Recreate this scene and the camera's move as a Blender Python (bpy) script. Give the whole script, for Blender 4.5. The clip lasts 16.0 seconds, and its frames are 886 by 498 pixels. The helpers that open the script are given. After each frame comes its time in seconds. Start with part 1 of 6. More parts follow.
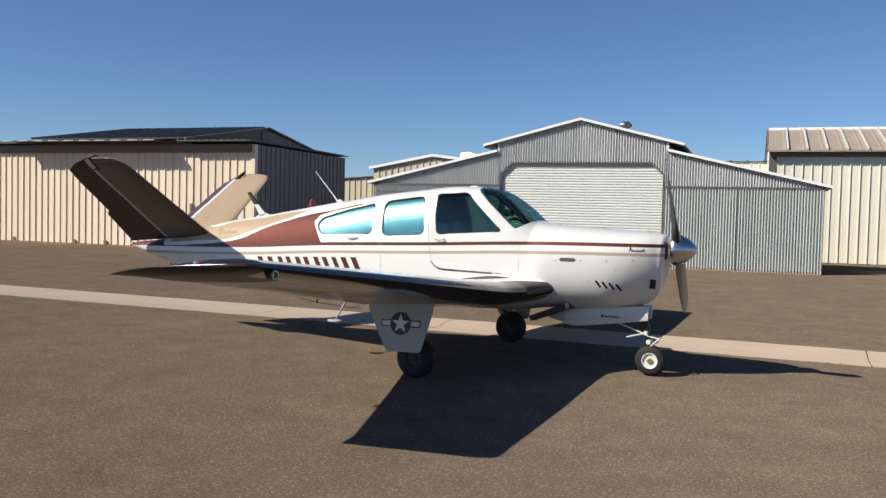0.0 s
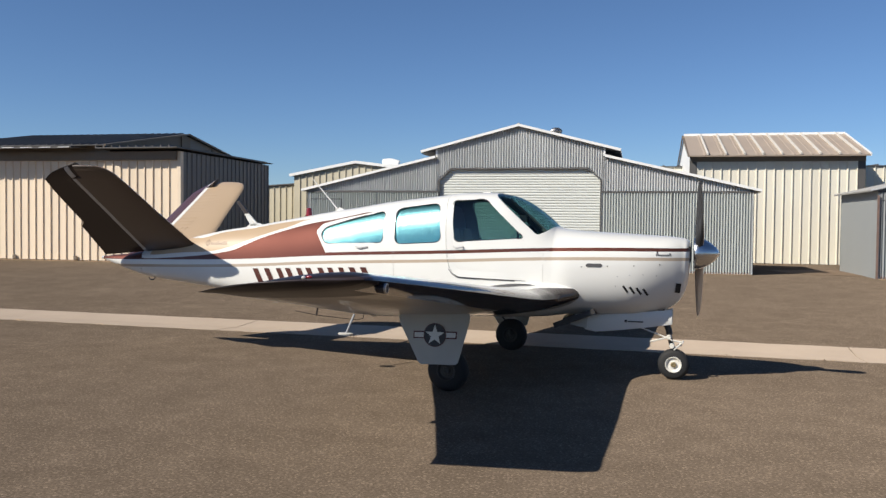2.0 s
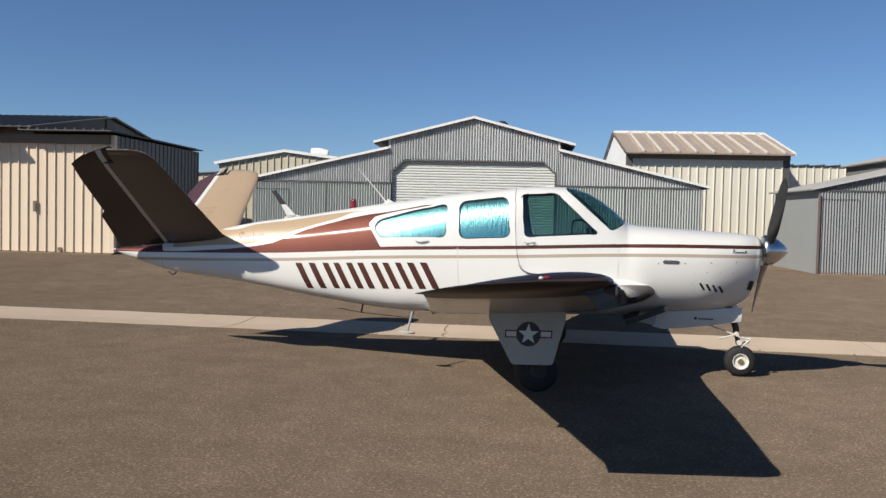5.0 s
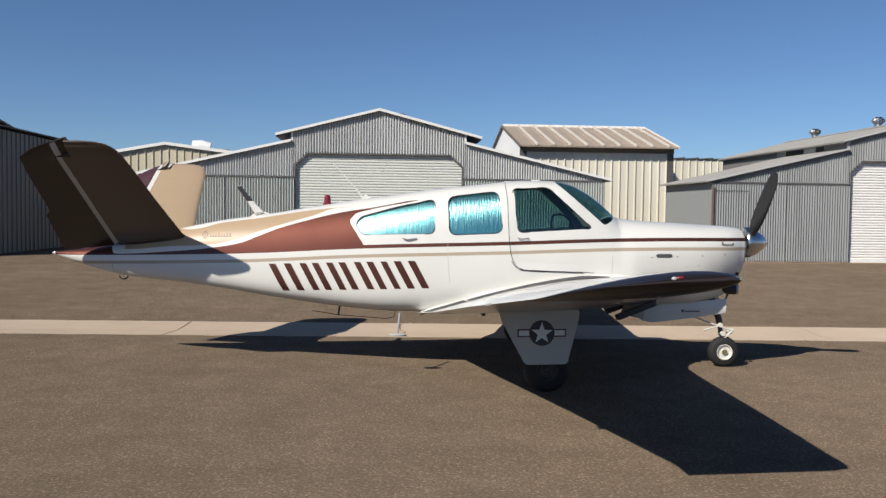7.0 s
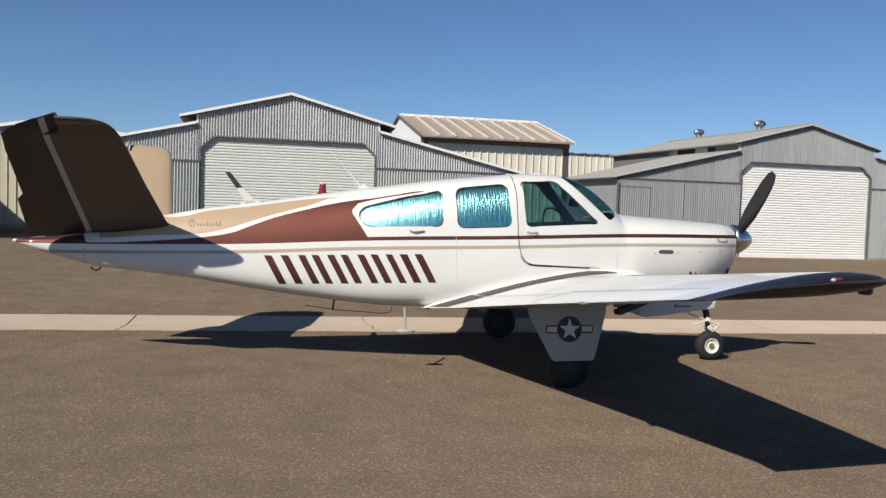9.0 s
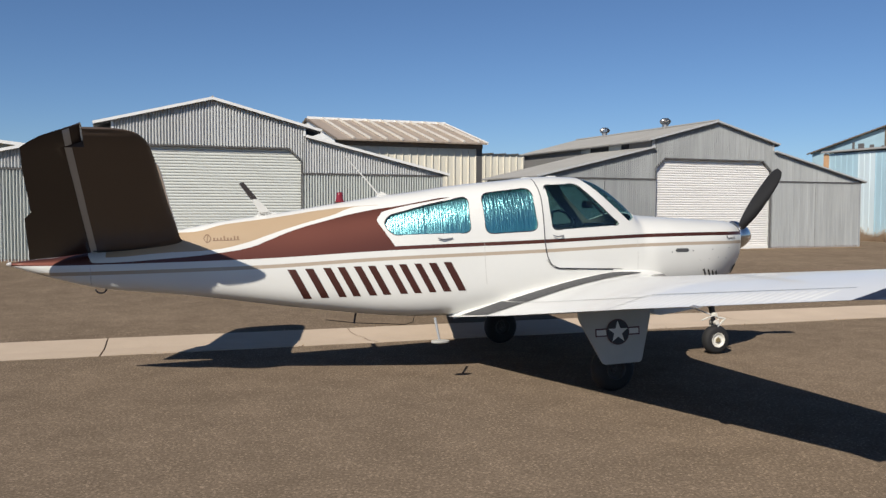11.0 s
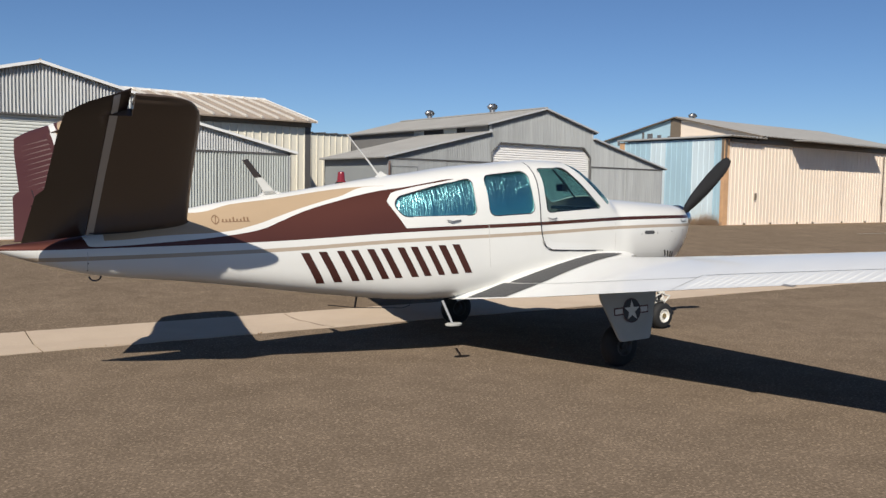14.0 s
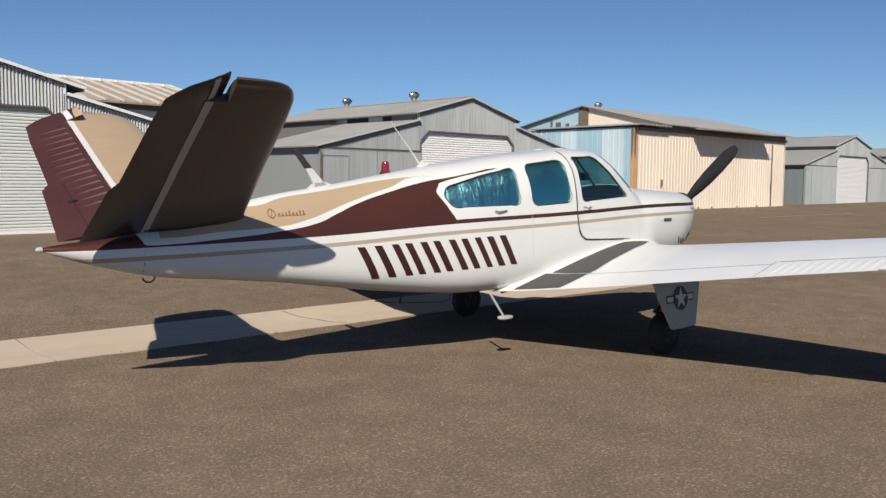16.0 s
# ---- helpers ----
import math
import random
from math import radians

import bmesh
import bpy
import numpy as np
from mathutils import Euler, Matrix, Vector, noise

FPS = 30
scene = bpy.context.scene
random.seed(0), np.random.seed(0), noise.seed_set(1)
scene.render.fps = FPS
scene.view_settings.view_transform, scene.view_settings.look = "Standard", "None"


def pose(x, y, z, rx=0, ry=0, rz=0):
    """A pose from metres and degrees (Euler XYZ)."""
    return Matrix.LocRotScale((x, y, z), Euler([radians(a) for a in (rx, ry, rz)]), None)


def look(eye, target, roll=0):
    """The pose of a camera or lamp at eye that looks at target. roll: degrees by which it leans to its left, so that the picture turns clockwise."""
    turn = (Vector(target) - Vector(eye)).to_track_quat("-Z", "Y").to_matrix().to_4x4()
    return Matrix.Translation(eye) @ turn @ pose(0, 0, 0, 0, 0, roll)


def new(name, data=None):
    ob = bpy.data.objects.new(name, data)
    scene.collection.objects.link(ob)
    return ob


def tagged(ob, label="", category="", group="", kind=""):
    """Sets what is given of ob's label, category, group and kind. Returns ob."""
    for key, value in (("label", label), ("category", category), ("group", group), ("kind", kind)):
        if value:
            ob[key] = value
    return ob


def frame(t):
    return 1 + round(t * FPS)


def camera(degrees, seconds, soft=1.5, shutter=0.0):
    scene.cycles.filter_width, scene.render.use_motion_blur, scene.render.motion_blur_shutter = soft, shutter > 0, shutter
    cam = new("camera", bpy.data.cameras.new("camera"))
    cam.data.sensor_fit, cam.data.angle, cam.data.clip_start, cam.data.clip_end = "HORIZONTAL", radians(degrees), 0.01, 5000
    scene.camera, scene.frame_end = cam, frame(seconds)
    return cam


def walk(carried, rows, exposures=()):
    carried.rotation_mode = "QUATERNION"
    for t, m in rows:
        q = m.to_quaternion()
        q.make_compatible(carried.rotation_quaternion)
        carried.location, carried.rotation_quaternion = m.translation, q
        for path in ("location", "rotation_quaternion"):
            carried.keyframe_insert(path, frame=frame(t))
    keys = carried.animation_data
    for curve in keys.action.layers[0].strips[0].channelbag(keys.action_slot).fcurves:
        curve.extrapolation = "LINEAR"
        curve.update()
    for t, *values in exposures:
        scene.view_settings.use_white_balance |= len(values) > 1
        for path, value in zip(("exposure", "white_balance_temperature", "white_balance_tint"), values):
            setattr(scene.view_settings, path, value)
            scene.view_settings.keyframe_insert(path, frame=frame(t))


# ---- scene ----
cam = camera(55.4, 16.0, soft=1.44)
PATH = [
    (0, (1.718, -8.849, 1.637), (0.875, -7.038, 1.556), 1.4),
    (0.5, (1.394, -8.889, 1.623), (0.555, -7.075, 1.551), 1.2),
    (1, (1.049, -9.002, 1.616), (0.31, -7.144, 1.559), 1.4),
    (1.5, (0.701, -9.135, 1.641), (0.062, -7.241, 1.577), 1.1),
    (2, (0.39, -9.107, 1.621), (-0.223, -7.204, 1.56), 0.6),
    (2.5, (0.103, -9.211, 1.623), (-0.426, -7.283, 1.568), 1.1),
    (3, (-0.202, -9.317, 1.627), (-0.629, -7.365, 1.551), 1.4),
    (3.5, (-0.521, -9.259, 1.591), (-0.954, -7.309, 1.499), 1.2),
    (4, (-0.854, -9.233, 1.609), (-1.29, -7.283, 1.53), 1.1),
    (6.3, (-2.403, -9.175, 1.614), (-2.549, -7.182, 1.529), 0.8),
    (6.5, (-2.538, -9.094, 1.6), (-2.652, -7.1, 1.512), 0.5),
    (7, (-2.867, -8.984, 1.619), (-2.901, -6.986, 1.532), 0.7),
    (7.5, (-3.212, -8.944, 1.607), (-3.14, -6.948, 1.515), 1.3),
    (8, (-3.529, -8.824, 1.612), (-3.342, -6.835, 1.499), 1.3),
    (8.5, (-3.877, -8.664, 1.627), (-3.625, -6.683, 1.519), 1.3),
    (9, (-4.306, -8.641, 1.614), (-4.012, -6.666, 1.509), 1.9),
    (9.2, (-4.441, -8.663, 1.63), (-4.135, -6.689, 1.523), 1.8),
    (11.5, (-6.039, -8.007, 1.638), (-5.385, -6.119, 1.546), 0.6),
    (12, (-6.424, -7.944, 1.633), (-5.699, -6.082, 1.542), 1.3),
    (12.5, (-6.698, -7.793, 1.629), (-5.926, -5.951, 1.524), 0.6),
    (13, (-6.984, -7.579, 1.625), (-6.155, -5.763, 1.509), 0.2),
    (13.5, (-7.33, -7.398, 1.612), (-6.359, -5.654, 1.489), 1.3),
    (14, (-7.637, -7.156, 1.631), (-6.583, -5.462, 1.492), 1.0),
    (14.5, (-7.867, -6.83, 1.622), (-6.747, -5.18, 1.48), 0.5),
    (15, (-8.181, -6.652, 1.614), (-6.953, -5.08, 1.469), 1.3),
    (15.5, (-8.463, -6.42, 1.639), (-7.183, -4.891, 1.487), 1.0),
    (16, (-8.717, -6.086, 1.623), (-7.443, -4.553, 1.461), 0.5),
]
EXPOSURES = [(t, e, 6500, 10) for t, e in ((0.0, 0.68), (4.0, 0.61), (6.5, 0.46), (8.0, 0.50), (9.0, 0.49), (11.5, 0.41), (13.0, 0.43), (16.0, 0.40))]
walk(cam, [(t, look(eye, target, roll)) for t, eye, target, roll in PATH], EXPOSURES)

# ---- light ----
SUN_TO = Vector((-0.87, -0.935, 1.0)).normalized()      # towards the sun
world = bpy.data.worlds.new("world")
scene.world = world
world.use_nodes = True
wn = world.node_tree.nodes
sky = wn.new("ShaderNodeTexSky")
sky.sky_type = "NISHITA"
sky.sun_disc = False
sky.sun_elevation = math.asin(SUN_TO.z)
sky.sun_rotation = math.atan2(SUN_TO.x, SUN_TO.y)
sky.altitude = 2000
sky.air_density, sky.dust_density, sky.ozone_density = 1.0, 0.9, 7.3
wn["Background"].inputs["Strength"].default_value = 0.062
world.node_tree.links.new(sky.outputs[0], wn["Background"].inputs["Color"])
lamp = bpy.data.lights.new("sun", "SUN")
lamp.energy, lamp.angle, lamp.color = 3.9, radians(0.53), (1.0, 0.93, 0.82)
sun = new("sun", lamp)
sun.matrix_world = look(SUN_TO * 60, (0, 0, 0))


# ---- materials ----
def mat(name, colour, rough=0.5, metal=0.0, var=0.12, scale=3.0, grain=0.06, gscale=120.0, bump=0.0, bscale=200.0, coat=0.0, stretch=(1, 1, 1), spec=0.5, rand=0.0):
    """A painted, metal or mineral surface: colour varied by stains and by grain, with fine relief."""
    m = bpy.data.materials.new(name)
    m.use_nodes = True
    n, l = m.node_tree.nodes, m.node_tree.links
    b = n["Principled BSDF"]
    b.inputs["Roughness"].default_value, b.inputs["Metallic"].default_value = rough, metal
    b.inputs["Coat Weight"].default_value, b.inputs["Coat Roughness"].default_value = coat, 0.06
    b.inputs["Specular IOR Level"].default_value = spec
    tc, mp = n.new("ShaderNodeTexCoord"), n.new("ShaderNodeMapping")
    mp.inputs["Scale"].default_value = stretch
    l.new(tc.outputs["Object"], mp.inputs["Vector"])
    big, fine = n.new("ShaderNodeTexNoise"), n.new("ShaderNodeTexNoise")
    big.inputs["Scale"].default_value, big.inputs["Detail"].default_value, big.inputs["Roughness"].default_value = scale, 6, 0.6
    fine.inputs["Scale"].default_value, fine.inputs["Detail"].default_value = gscale, 3
    l.new(mp.outputs[0], big.inputs["Vector"])
    l.new(tc.outputs["Object"], fine.inputs["Vector"])
    add = n.new("ShaderNodeMath")
    add.operation = "MULTIPLY_ADD"
    l.new(big.outputs["Fac"], add.inputs[0])
    add.inputs[1].default_value = var * 2
    add.inputs[2].default_value = 1 - var - grain
    add2 = n.new("ShaderNodeMath")
    add2.operation = "MULTIPLY_ADD"
    l.new(fine.outputs["Fac"], add2.inputs[0])
    add2.inputs[1].default_value = grain * 2
    l.new(add.outputs[0], add2.inputs[2])
    tone = add2
    if rand:                                       # each sheet has its own tone
        info, own, tone = n.new("ShaderNodeObjectInfo"), n.new("ShaderNodeMath"), n.new("ShaderNodeMath")
        own.operation, tone.operation = "MULTIPLY_ADD", "MULTIPLY"
        own.inputs[1].default_value, own.inputs[2].default_value = rand, 1 - rand / 2
        l.new(info.outputs["Random"], own.inputs[0])
        l.new(own.outputs[0], tone.inputs[0])
        l.new(add2.outputs[0], tone.inputs[1])
    mul = n.new("ShaderNodeMix")
    mul.data_type, mul.blend_type = "RGBA", "MULTIPLY"
    mul.inputs["Factor"].default_value = 1.0
    mul.inputs["A"].default_value = (*colour, 1)
    l.new(tone.outputs[0], mul.inputs["B"])
    l.new(mul.outputs["Result"], b.inputs["Base Color"])
    rr = n.new("ShaderNodeMath")
    rr.operation = "MULTIPLY_ADD"
    l.new(big.outputs["Fac"], rr.inputs[0])
    rr.inputs[1].default_value, rr.inputs[2].default_value = rough * 0.5, rough * 0.75
    l.new(rr.outputs[0], b.inputs["Roughness"])
    if bump:
        bt, bp = n.new("ShaderNodeTexNoise"), n.new("ShaderNodeBump")
        bt.inputs["Scale"].default_value, bt.inputs["Detail"].default_value = bscale, 4
        l.new(mp.outputs[0], bt.inputs["Vector"])
        bp.inputs["Strength"].default_value, bp.inputs["Distance"].default_value = bump, 0.01
        l.new(bt.outputs["Fac"], bp.inputs["Height"])
        l.new(bp.outputs[0], b.inputs["Normal"])
    return m


def glass(name, tint, shine=0.03):
    """Thin tinted glazing: clear through, with gloss that grows towards grazing."""
    m = bpy.data.materials.new(name)
    m.use_nodes = True
    n, l = m.node_tree.nodes, m.node_tree.links
    n.remove(n["Principled BSDF"])
    tr, gl, mx, lw = n.new("ShaderNodeBsdfTransparent"), n.new("ShaderNodeBsdfGlossy"), n.new("ShaderNodeMixShader"), n.new("ShaderNodeLayerWeight")
    tr.inputs[0].default_value = (*tint, 1)
    gl.inputs["Roughness"].default_value = 0.02
    pw, ma = n.new("ShaderNodeMath"), n.new("ShaderNodeMath")
    pw.operation, ma.operation = "POWER", "MULTIPLY_ADD"
    pw.inputs[1].default_value = 4.0
    ma.inputs[1].default_value, ma.inputs[2].default_value = 0.5, shine
    l.new(lw.outputs["Facing"], pw.inputs[0])
    l.new(pw.outputs[0], ma.inputs[0])
    l.new(ma.outputs[0], mx.inputs[0])
    l.new(tr.outputs[0], mx.inputs[1])
    l.new(gl.outputs[0], mx.inputs[2])
    l.new(mx.outputs[0], n["Material Output"].inputs[0])
    return m


WHITE = (0.67, 0.665, 0.63)
BRONZE = (0.108, 0.037, 0.026)
PINSTRIPE = (0.40, 0.325, 0.245)
TAN = (0.43, 0.315, 0.20)
M_wingwhite = mat("white_wing_paint", (0.80, 0.795, 0.76), 0.34, var=0.05, grain=0.02, coat=0.4, spec=0.3)
M_white = mat("white_paint", WHITE, 0.34, var=0.05, grain=0.02, coat=0.4, spec=0.3)
M_tan = mat("tan_paint", TAN, 0.3, var=0.06, grain=0.02, coat=0.4)
M_boot = mat("dark_brown_leading_edge", (0.038, 0.026, 0.024), 0.16, var=0.15, coat=0.5, spec=0.4)
M_tip = mat("brown_tip_paint", (0.014, 0.010, 0.010), 0.4, var=0.15, spec=0.3)
M_maroon = mat("maroon_paint", (0.06, 0.018, 0.015), 0.5, var=0.1, coat=0.3)
# dusty wing white, with the shade below the wing put into its colour
M_under = mat("dusty_shaded_underside", (0.25, 0.225, 0.19), 0.32, var=0.3, scale=5, coat=0.25)
M_walk = mat("walkway_grit", (0.085, 0.085, 0.085), 0.9, bump=0.5, bscale=400, gscale=300, grain=0.2)
M_black = mat("black_rubber", (0.014, 0.014, 0.015), 0.75, bump=0.2, bscale=90)
M_dark = mat("dark_void", (0.012, 0.012, 0.013), 0.8)
M_steel = mat("worn_steel", (0.42, 0.41, 0.40), 0.4, 0.9, var=0.25, scale=9)
M_alu = mat("polished_spinner", (0.62, 0.62, 0.62), 0.24, 1.0, var=0.05)
M_blade = mat("matt_black_blade", (0.020, 0.020, 0.022), 0.5, var=0.25, scale=8)
M_bladefront = mat("bare_blade_face", (0.36, 0.32, 0.28), 0.45, 0.3, var=0.2, scale=8)
M_rimwhite = mat("white_wheel", (0.66, 0.64, 0.58), 0.45, var=0.2, scale=15)
M_brass = mat("dull_brass_cap", (0.34, 0.27, 0.14), 0.45, 0.6, var=0.2, scale=20)
M_interior = mat("dark_upholstery", (0.20, 0.195, 0.175), 0.8, bump=0.2)
M_red = mat("red_lens", (0.20, 0.016, 0.02), 0.15, coat=0.6)
M_clear = mat("clear_lens", (0.6, 0.58, 0.55), 0.12, 0.3, coat=0.6)
M_glass = glass("tinted_glass", (0.57, 0.71, 0.69), 0.06)
M_shield = glass("tinted_windshield", (0.52, 0.68, 0.70))
M_blueglass = glass("blue_green_glass", (0.53, 0.82, 0.855))
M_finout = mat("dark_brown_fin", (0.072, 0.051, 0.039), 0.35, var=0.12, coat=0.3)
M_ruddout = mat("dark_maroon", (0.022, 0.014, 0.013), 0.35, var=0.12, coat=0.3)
M_navy = mat("insignia_dark", (0.022, 0.020, 0.026), 0.4)
M_emblem = mat("emblem_maroon", (0.085, 0.022, 0.022), 0.45)
M_mark = mat("marking_brown", (0.095, 0.034, 0.026), 0.52, 0.7)
M_gold = mat("marking_gold", (0.22, 0.13, 0.07), 0.45)

# gear white, greyed for the wing's shade over the main doors
M_gear = mat("shade_grey_gear_paint", (0.44, 0.435, 0.40), 0.5, var=0.15, scale=5)
M_foil = mat("crinkled_foil", (0.66, 0.68, 0.67), 0.32, 1.0, var=0.05, bump=1.0, bscale=1.0)
fb = [x for x in M_foil.node_tree.nodes if x.type == "BUMP"][0]
fb.inputs["Distance"].default_value, fb.inputs["Strength"].default_value = 0.0065, 1.0
fm = [x for x in M_foil.node_tree.nodes if x.type == "MAPPING"][0]
fm.inputs["Scale"].default_value = (85, 2, 5)

ft = [x for x in M_foil.node_tree.nodes if x.type == "TEX_NOISE" and abs(x.inputs["Scale"].default_value - 1.0) < 1e-6][0]
ft.inputs["Detail"].default_value = 4.0

M_galv = mat("galvanised_sheet", (0.53, 0.54, 0.535), 0.5, 0.1, var=0.2, scale=6.0, gscale=40, stretch=(1, 1, 0.1), rand=0.10)
M_galv2 = mat("weathered_galvanised_sheet", (0.35, 0.365, 0.37), 0.5, 0.25, var=0.34, scale=9.0, gscale=40, grain=0.1, stretch=(1, 1, 0.05), rand=0.16)
M_galv3 = mat("dull_galvanised_door_sheet", (0.44, 0.465, 0.445), 0.6, 0.1, var=0.18, scale=3.0, gscale=40, stretch=(1, 1, 0.08), rand=0.10)
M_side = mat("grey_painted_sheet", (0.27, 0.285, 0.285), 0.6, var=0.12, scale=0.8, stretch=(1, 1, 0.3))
M_roof = mat("dusty_metal_roof", (0.33, 0.32, 0.30), 0.6, 0.1, var=0.2, scale=0.9)
M_whitetrim = mat("white_trim", (0.78, 0.78, 0.76), 0.5, var=0.1)
M_greytrim = mat("grey_trim", (0.26, 0.27, 0.28), 0.5, var=0.1)
# shaded copy of the white strip paint
M_stripshade = mat("shaded_white_strip", (0.42, 0.42, 0.41), 0.45, var=0.1)
M_curtain = mat("white_roller_curtain", (0.60, 0.615, 0.575), 0.5, var=0.08, scale=1.5, stretch=(0.4, 1, 1))
M_curtainwhite = mat("bright_roller_curtain", (0.80, 0.785, 0.755), 0.45, var=0.06, scale=1.5, stretch=(0.4, 1, 1))
M_farside = mat("teal_grey_sheet", (0.19, 0.215, 0.22), 0.6, var=0.25, scale=6.0, stretch=(1, 1, 0.06))
M_beige = mat("beige_ribbed_sheet", (0.70, 0.665, 0.56), 0.5, var=0.12, scale=0.9, stretch=(1, 1, 0.25), rand=0.06)
M_peach = mat("peach_ribbed_sheet", (0.80, 0.68, 0.555), 0.55, var=0.1, scale=0.7, stretch=(1, 1, 0.25), rand=0.07)
M_sand = mat("sand_ribbed_sheet", (0.71, 0.59, 0.445), 0.55, var=0.14, scale=0.7, stretch=(1, 1, 0.2), rand=0.10)
M_olive = mat("olive_beige_sheet", (0.52, 0.475, 0.36), 0.55, var=0.1, rand=0.08)
M_paleblue = mat("bleached_blue_sheet", (0.56, 0.66, 0.70), 0.6, var=0.2, scale=1.1, stretch=(1, 1, 0.3))
M_blue = mat("faded_blue_sheet", (0.37, 0.53, 0.61), 0.6, var=0.25, scale=1.1, stretch=(1, 1, 0.3))
M_rust = mat("rust_brown_post", (0.56, 0.335, 0.18), 0.7, var=0.3, scale=4)
M_line = mat("faded_line_paint", (0.34, 0.29, 0.23), 0.8, var=0.3, scale=6)
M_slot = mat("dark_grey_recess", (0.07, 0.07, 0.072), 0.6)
M_seamgrey = mat("shut_line", (0.40, 0.40, 0.39), 0.5)
M_seam = mat("panel_seam", (0.50, 0.49, 0.46), 0.5)
M_maindark = mat("dark_wheel", (0.035, 0.033, 0.031), 0.5, var=0.2)
M_rustred = mat("peeling_rust", (0.17, 0.115, 0.095), 0.8, var=0.5, scale=9)
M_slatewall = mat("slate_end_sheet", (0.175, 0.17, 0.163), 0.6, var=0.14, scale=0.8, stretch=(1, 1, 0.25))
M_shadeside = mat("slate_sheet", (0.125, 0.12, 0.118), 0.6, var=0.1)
M_darkroof = mat("dark_roof_sheet", (0.085, 0.082, 0.08), 0.6, var=0.2)
M_tanroof = mat("tan_ribbed_roof", (0.37, 0.30, 0.235), 0.55, var=0.22, scale=1.6)
M_roofrib = mat("pale_roof_rib", (0.66, 0.62, 0.55), 0.5, var=0.15)
M_fascia = mat("brown_fascia", (0.16, 0.125, 0.09), 0.6, var=0.2)
M_concrete = mat("gutter_concrete", (0.43, 0.348, 0.27), 0.9, spec=0.0, var=0.16, scale=1.2, gscale=90, grain=0.1, bump=0.25, bscale=60)
M_concrete.node_tree.nodes["Principled BSDF"].inputs["Diffuse Roughness"].default_value = 0.4
M_dirt = mat("brown_dirt", (0.20, 0.145, 0.10), 0.95, var=0.4, scale=2.5, bump=0.5, bscale=20, spec=0.1)
M_grit = mat("pale_brown_grit", (0.27, 0.195, 0.13), 0.95, var=0.35, scale=3.0, bump=0.4, bscale=40, spec=0.0)
M_weeds = mat("dry_weeds", (0.50, 0.36, 0.24), 0.9, var=0.3)


def asphalt():
    m = mat("worn_asphalt", (0.166, 0.127, 0.092), 0.9, var=0.22, scale=0.35, grain=0.0, bump=0.4, bscale=170.0, spec=0.0)
    n, l = m.node_tree.nodes, m.node_tree.links
    b = n["Principled BSDF"]
    b.inputs["Diffuse Roughness"].default_value = 0.4
    tc = [x for x in n if x.type == "TEX_COORD"][0]
    vo = n.new("ShaderNodeTexVoronoi")
    vo.inputs["Scale"].default_value = 82
    l.new(tc.outputs["Object"], vo.inputs["Vector"])
    sp = n.new("ShaderNodeTexNoise")
    sp.inputs["Scale"].default_value, sp.inputs["Detail"].default_value = 48, 5
    l.new(tc.outputs["Object"], sp.inputs["Vector"])
    patch = n.new("ShaderNodeTexNoise")
    patch.inputs["Scale"].default_value, patch.inputs["Detail"].default_value, patch.inputs["Roughness"].default_value = 2.2, 8, 0.65
    l.new(tc.outputs["Object"], patch.inputs["Vector"])
    r1 = n.new("ShaderNodeMapRange")
    r1.inputs["From Min"].default_value, r1.inputs["From Max"].default_value = 0.45, 1.0
    r1.inputs["To Min"].default_value, r1.inputs["To Max"].default_value = 0.94, 1.6
    sepc = n.new("ShaderNodeSeparateColor")
    l.new(vo.outputs["Color"], sepc.inputs[0])
    pw = n.new("ShaderNodeMath")
    pw.operation = "POWER"
    l.new(sepc.outputs[0], pw.inputs[0])
    pw.inputs[1].default_value = 3.0
    l.new(pw.outputs[0], r1.inputs["Value"])
    r2 = n.new("ShaderNodeMapRange")
    r2.inputs["From Min"].default_value, r2.inputs["From Max"].default_value = 0.3, 0.75
    r2.inputs["To Min"].default_value, r2.inputs["To Max"].default_value = 0.69, 1.29
    l.new(sp.outputs["Fac"], r2.inputs["Value"])
    r3 = n.new("ShaderNodeMapRange")
    r3.inputs["From Min"].default_value, r3.inputs["From Max"].default_value = 0.3, 0.7
    r3.inputs["To Min"].default_value, r3.inputs["To Max"].default_value = 0.86, 1.14
    l.new(patch.outputs["Fac"], r3.inputs["Value"])
    base = b.inputs["Base Color"].links[0].from_socket
    for r in (r1, r2, r3):
        mx = n.new("ShaderNodeMix")
        mx.data_type, mx.blend_type = "RGBA", "MULTIPLY"
        mx.inputs["Factor"].default_value = 1.0
        l.new(base, mx.inputs["A"])
        l.new(r.outputs["Result"], mx.inputs["B"])
        base = mx.outputs["Result"]
    l.new(base, b.inputs["Base Color"])
    return m


M_asphalt = asphalt()


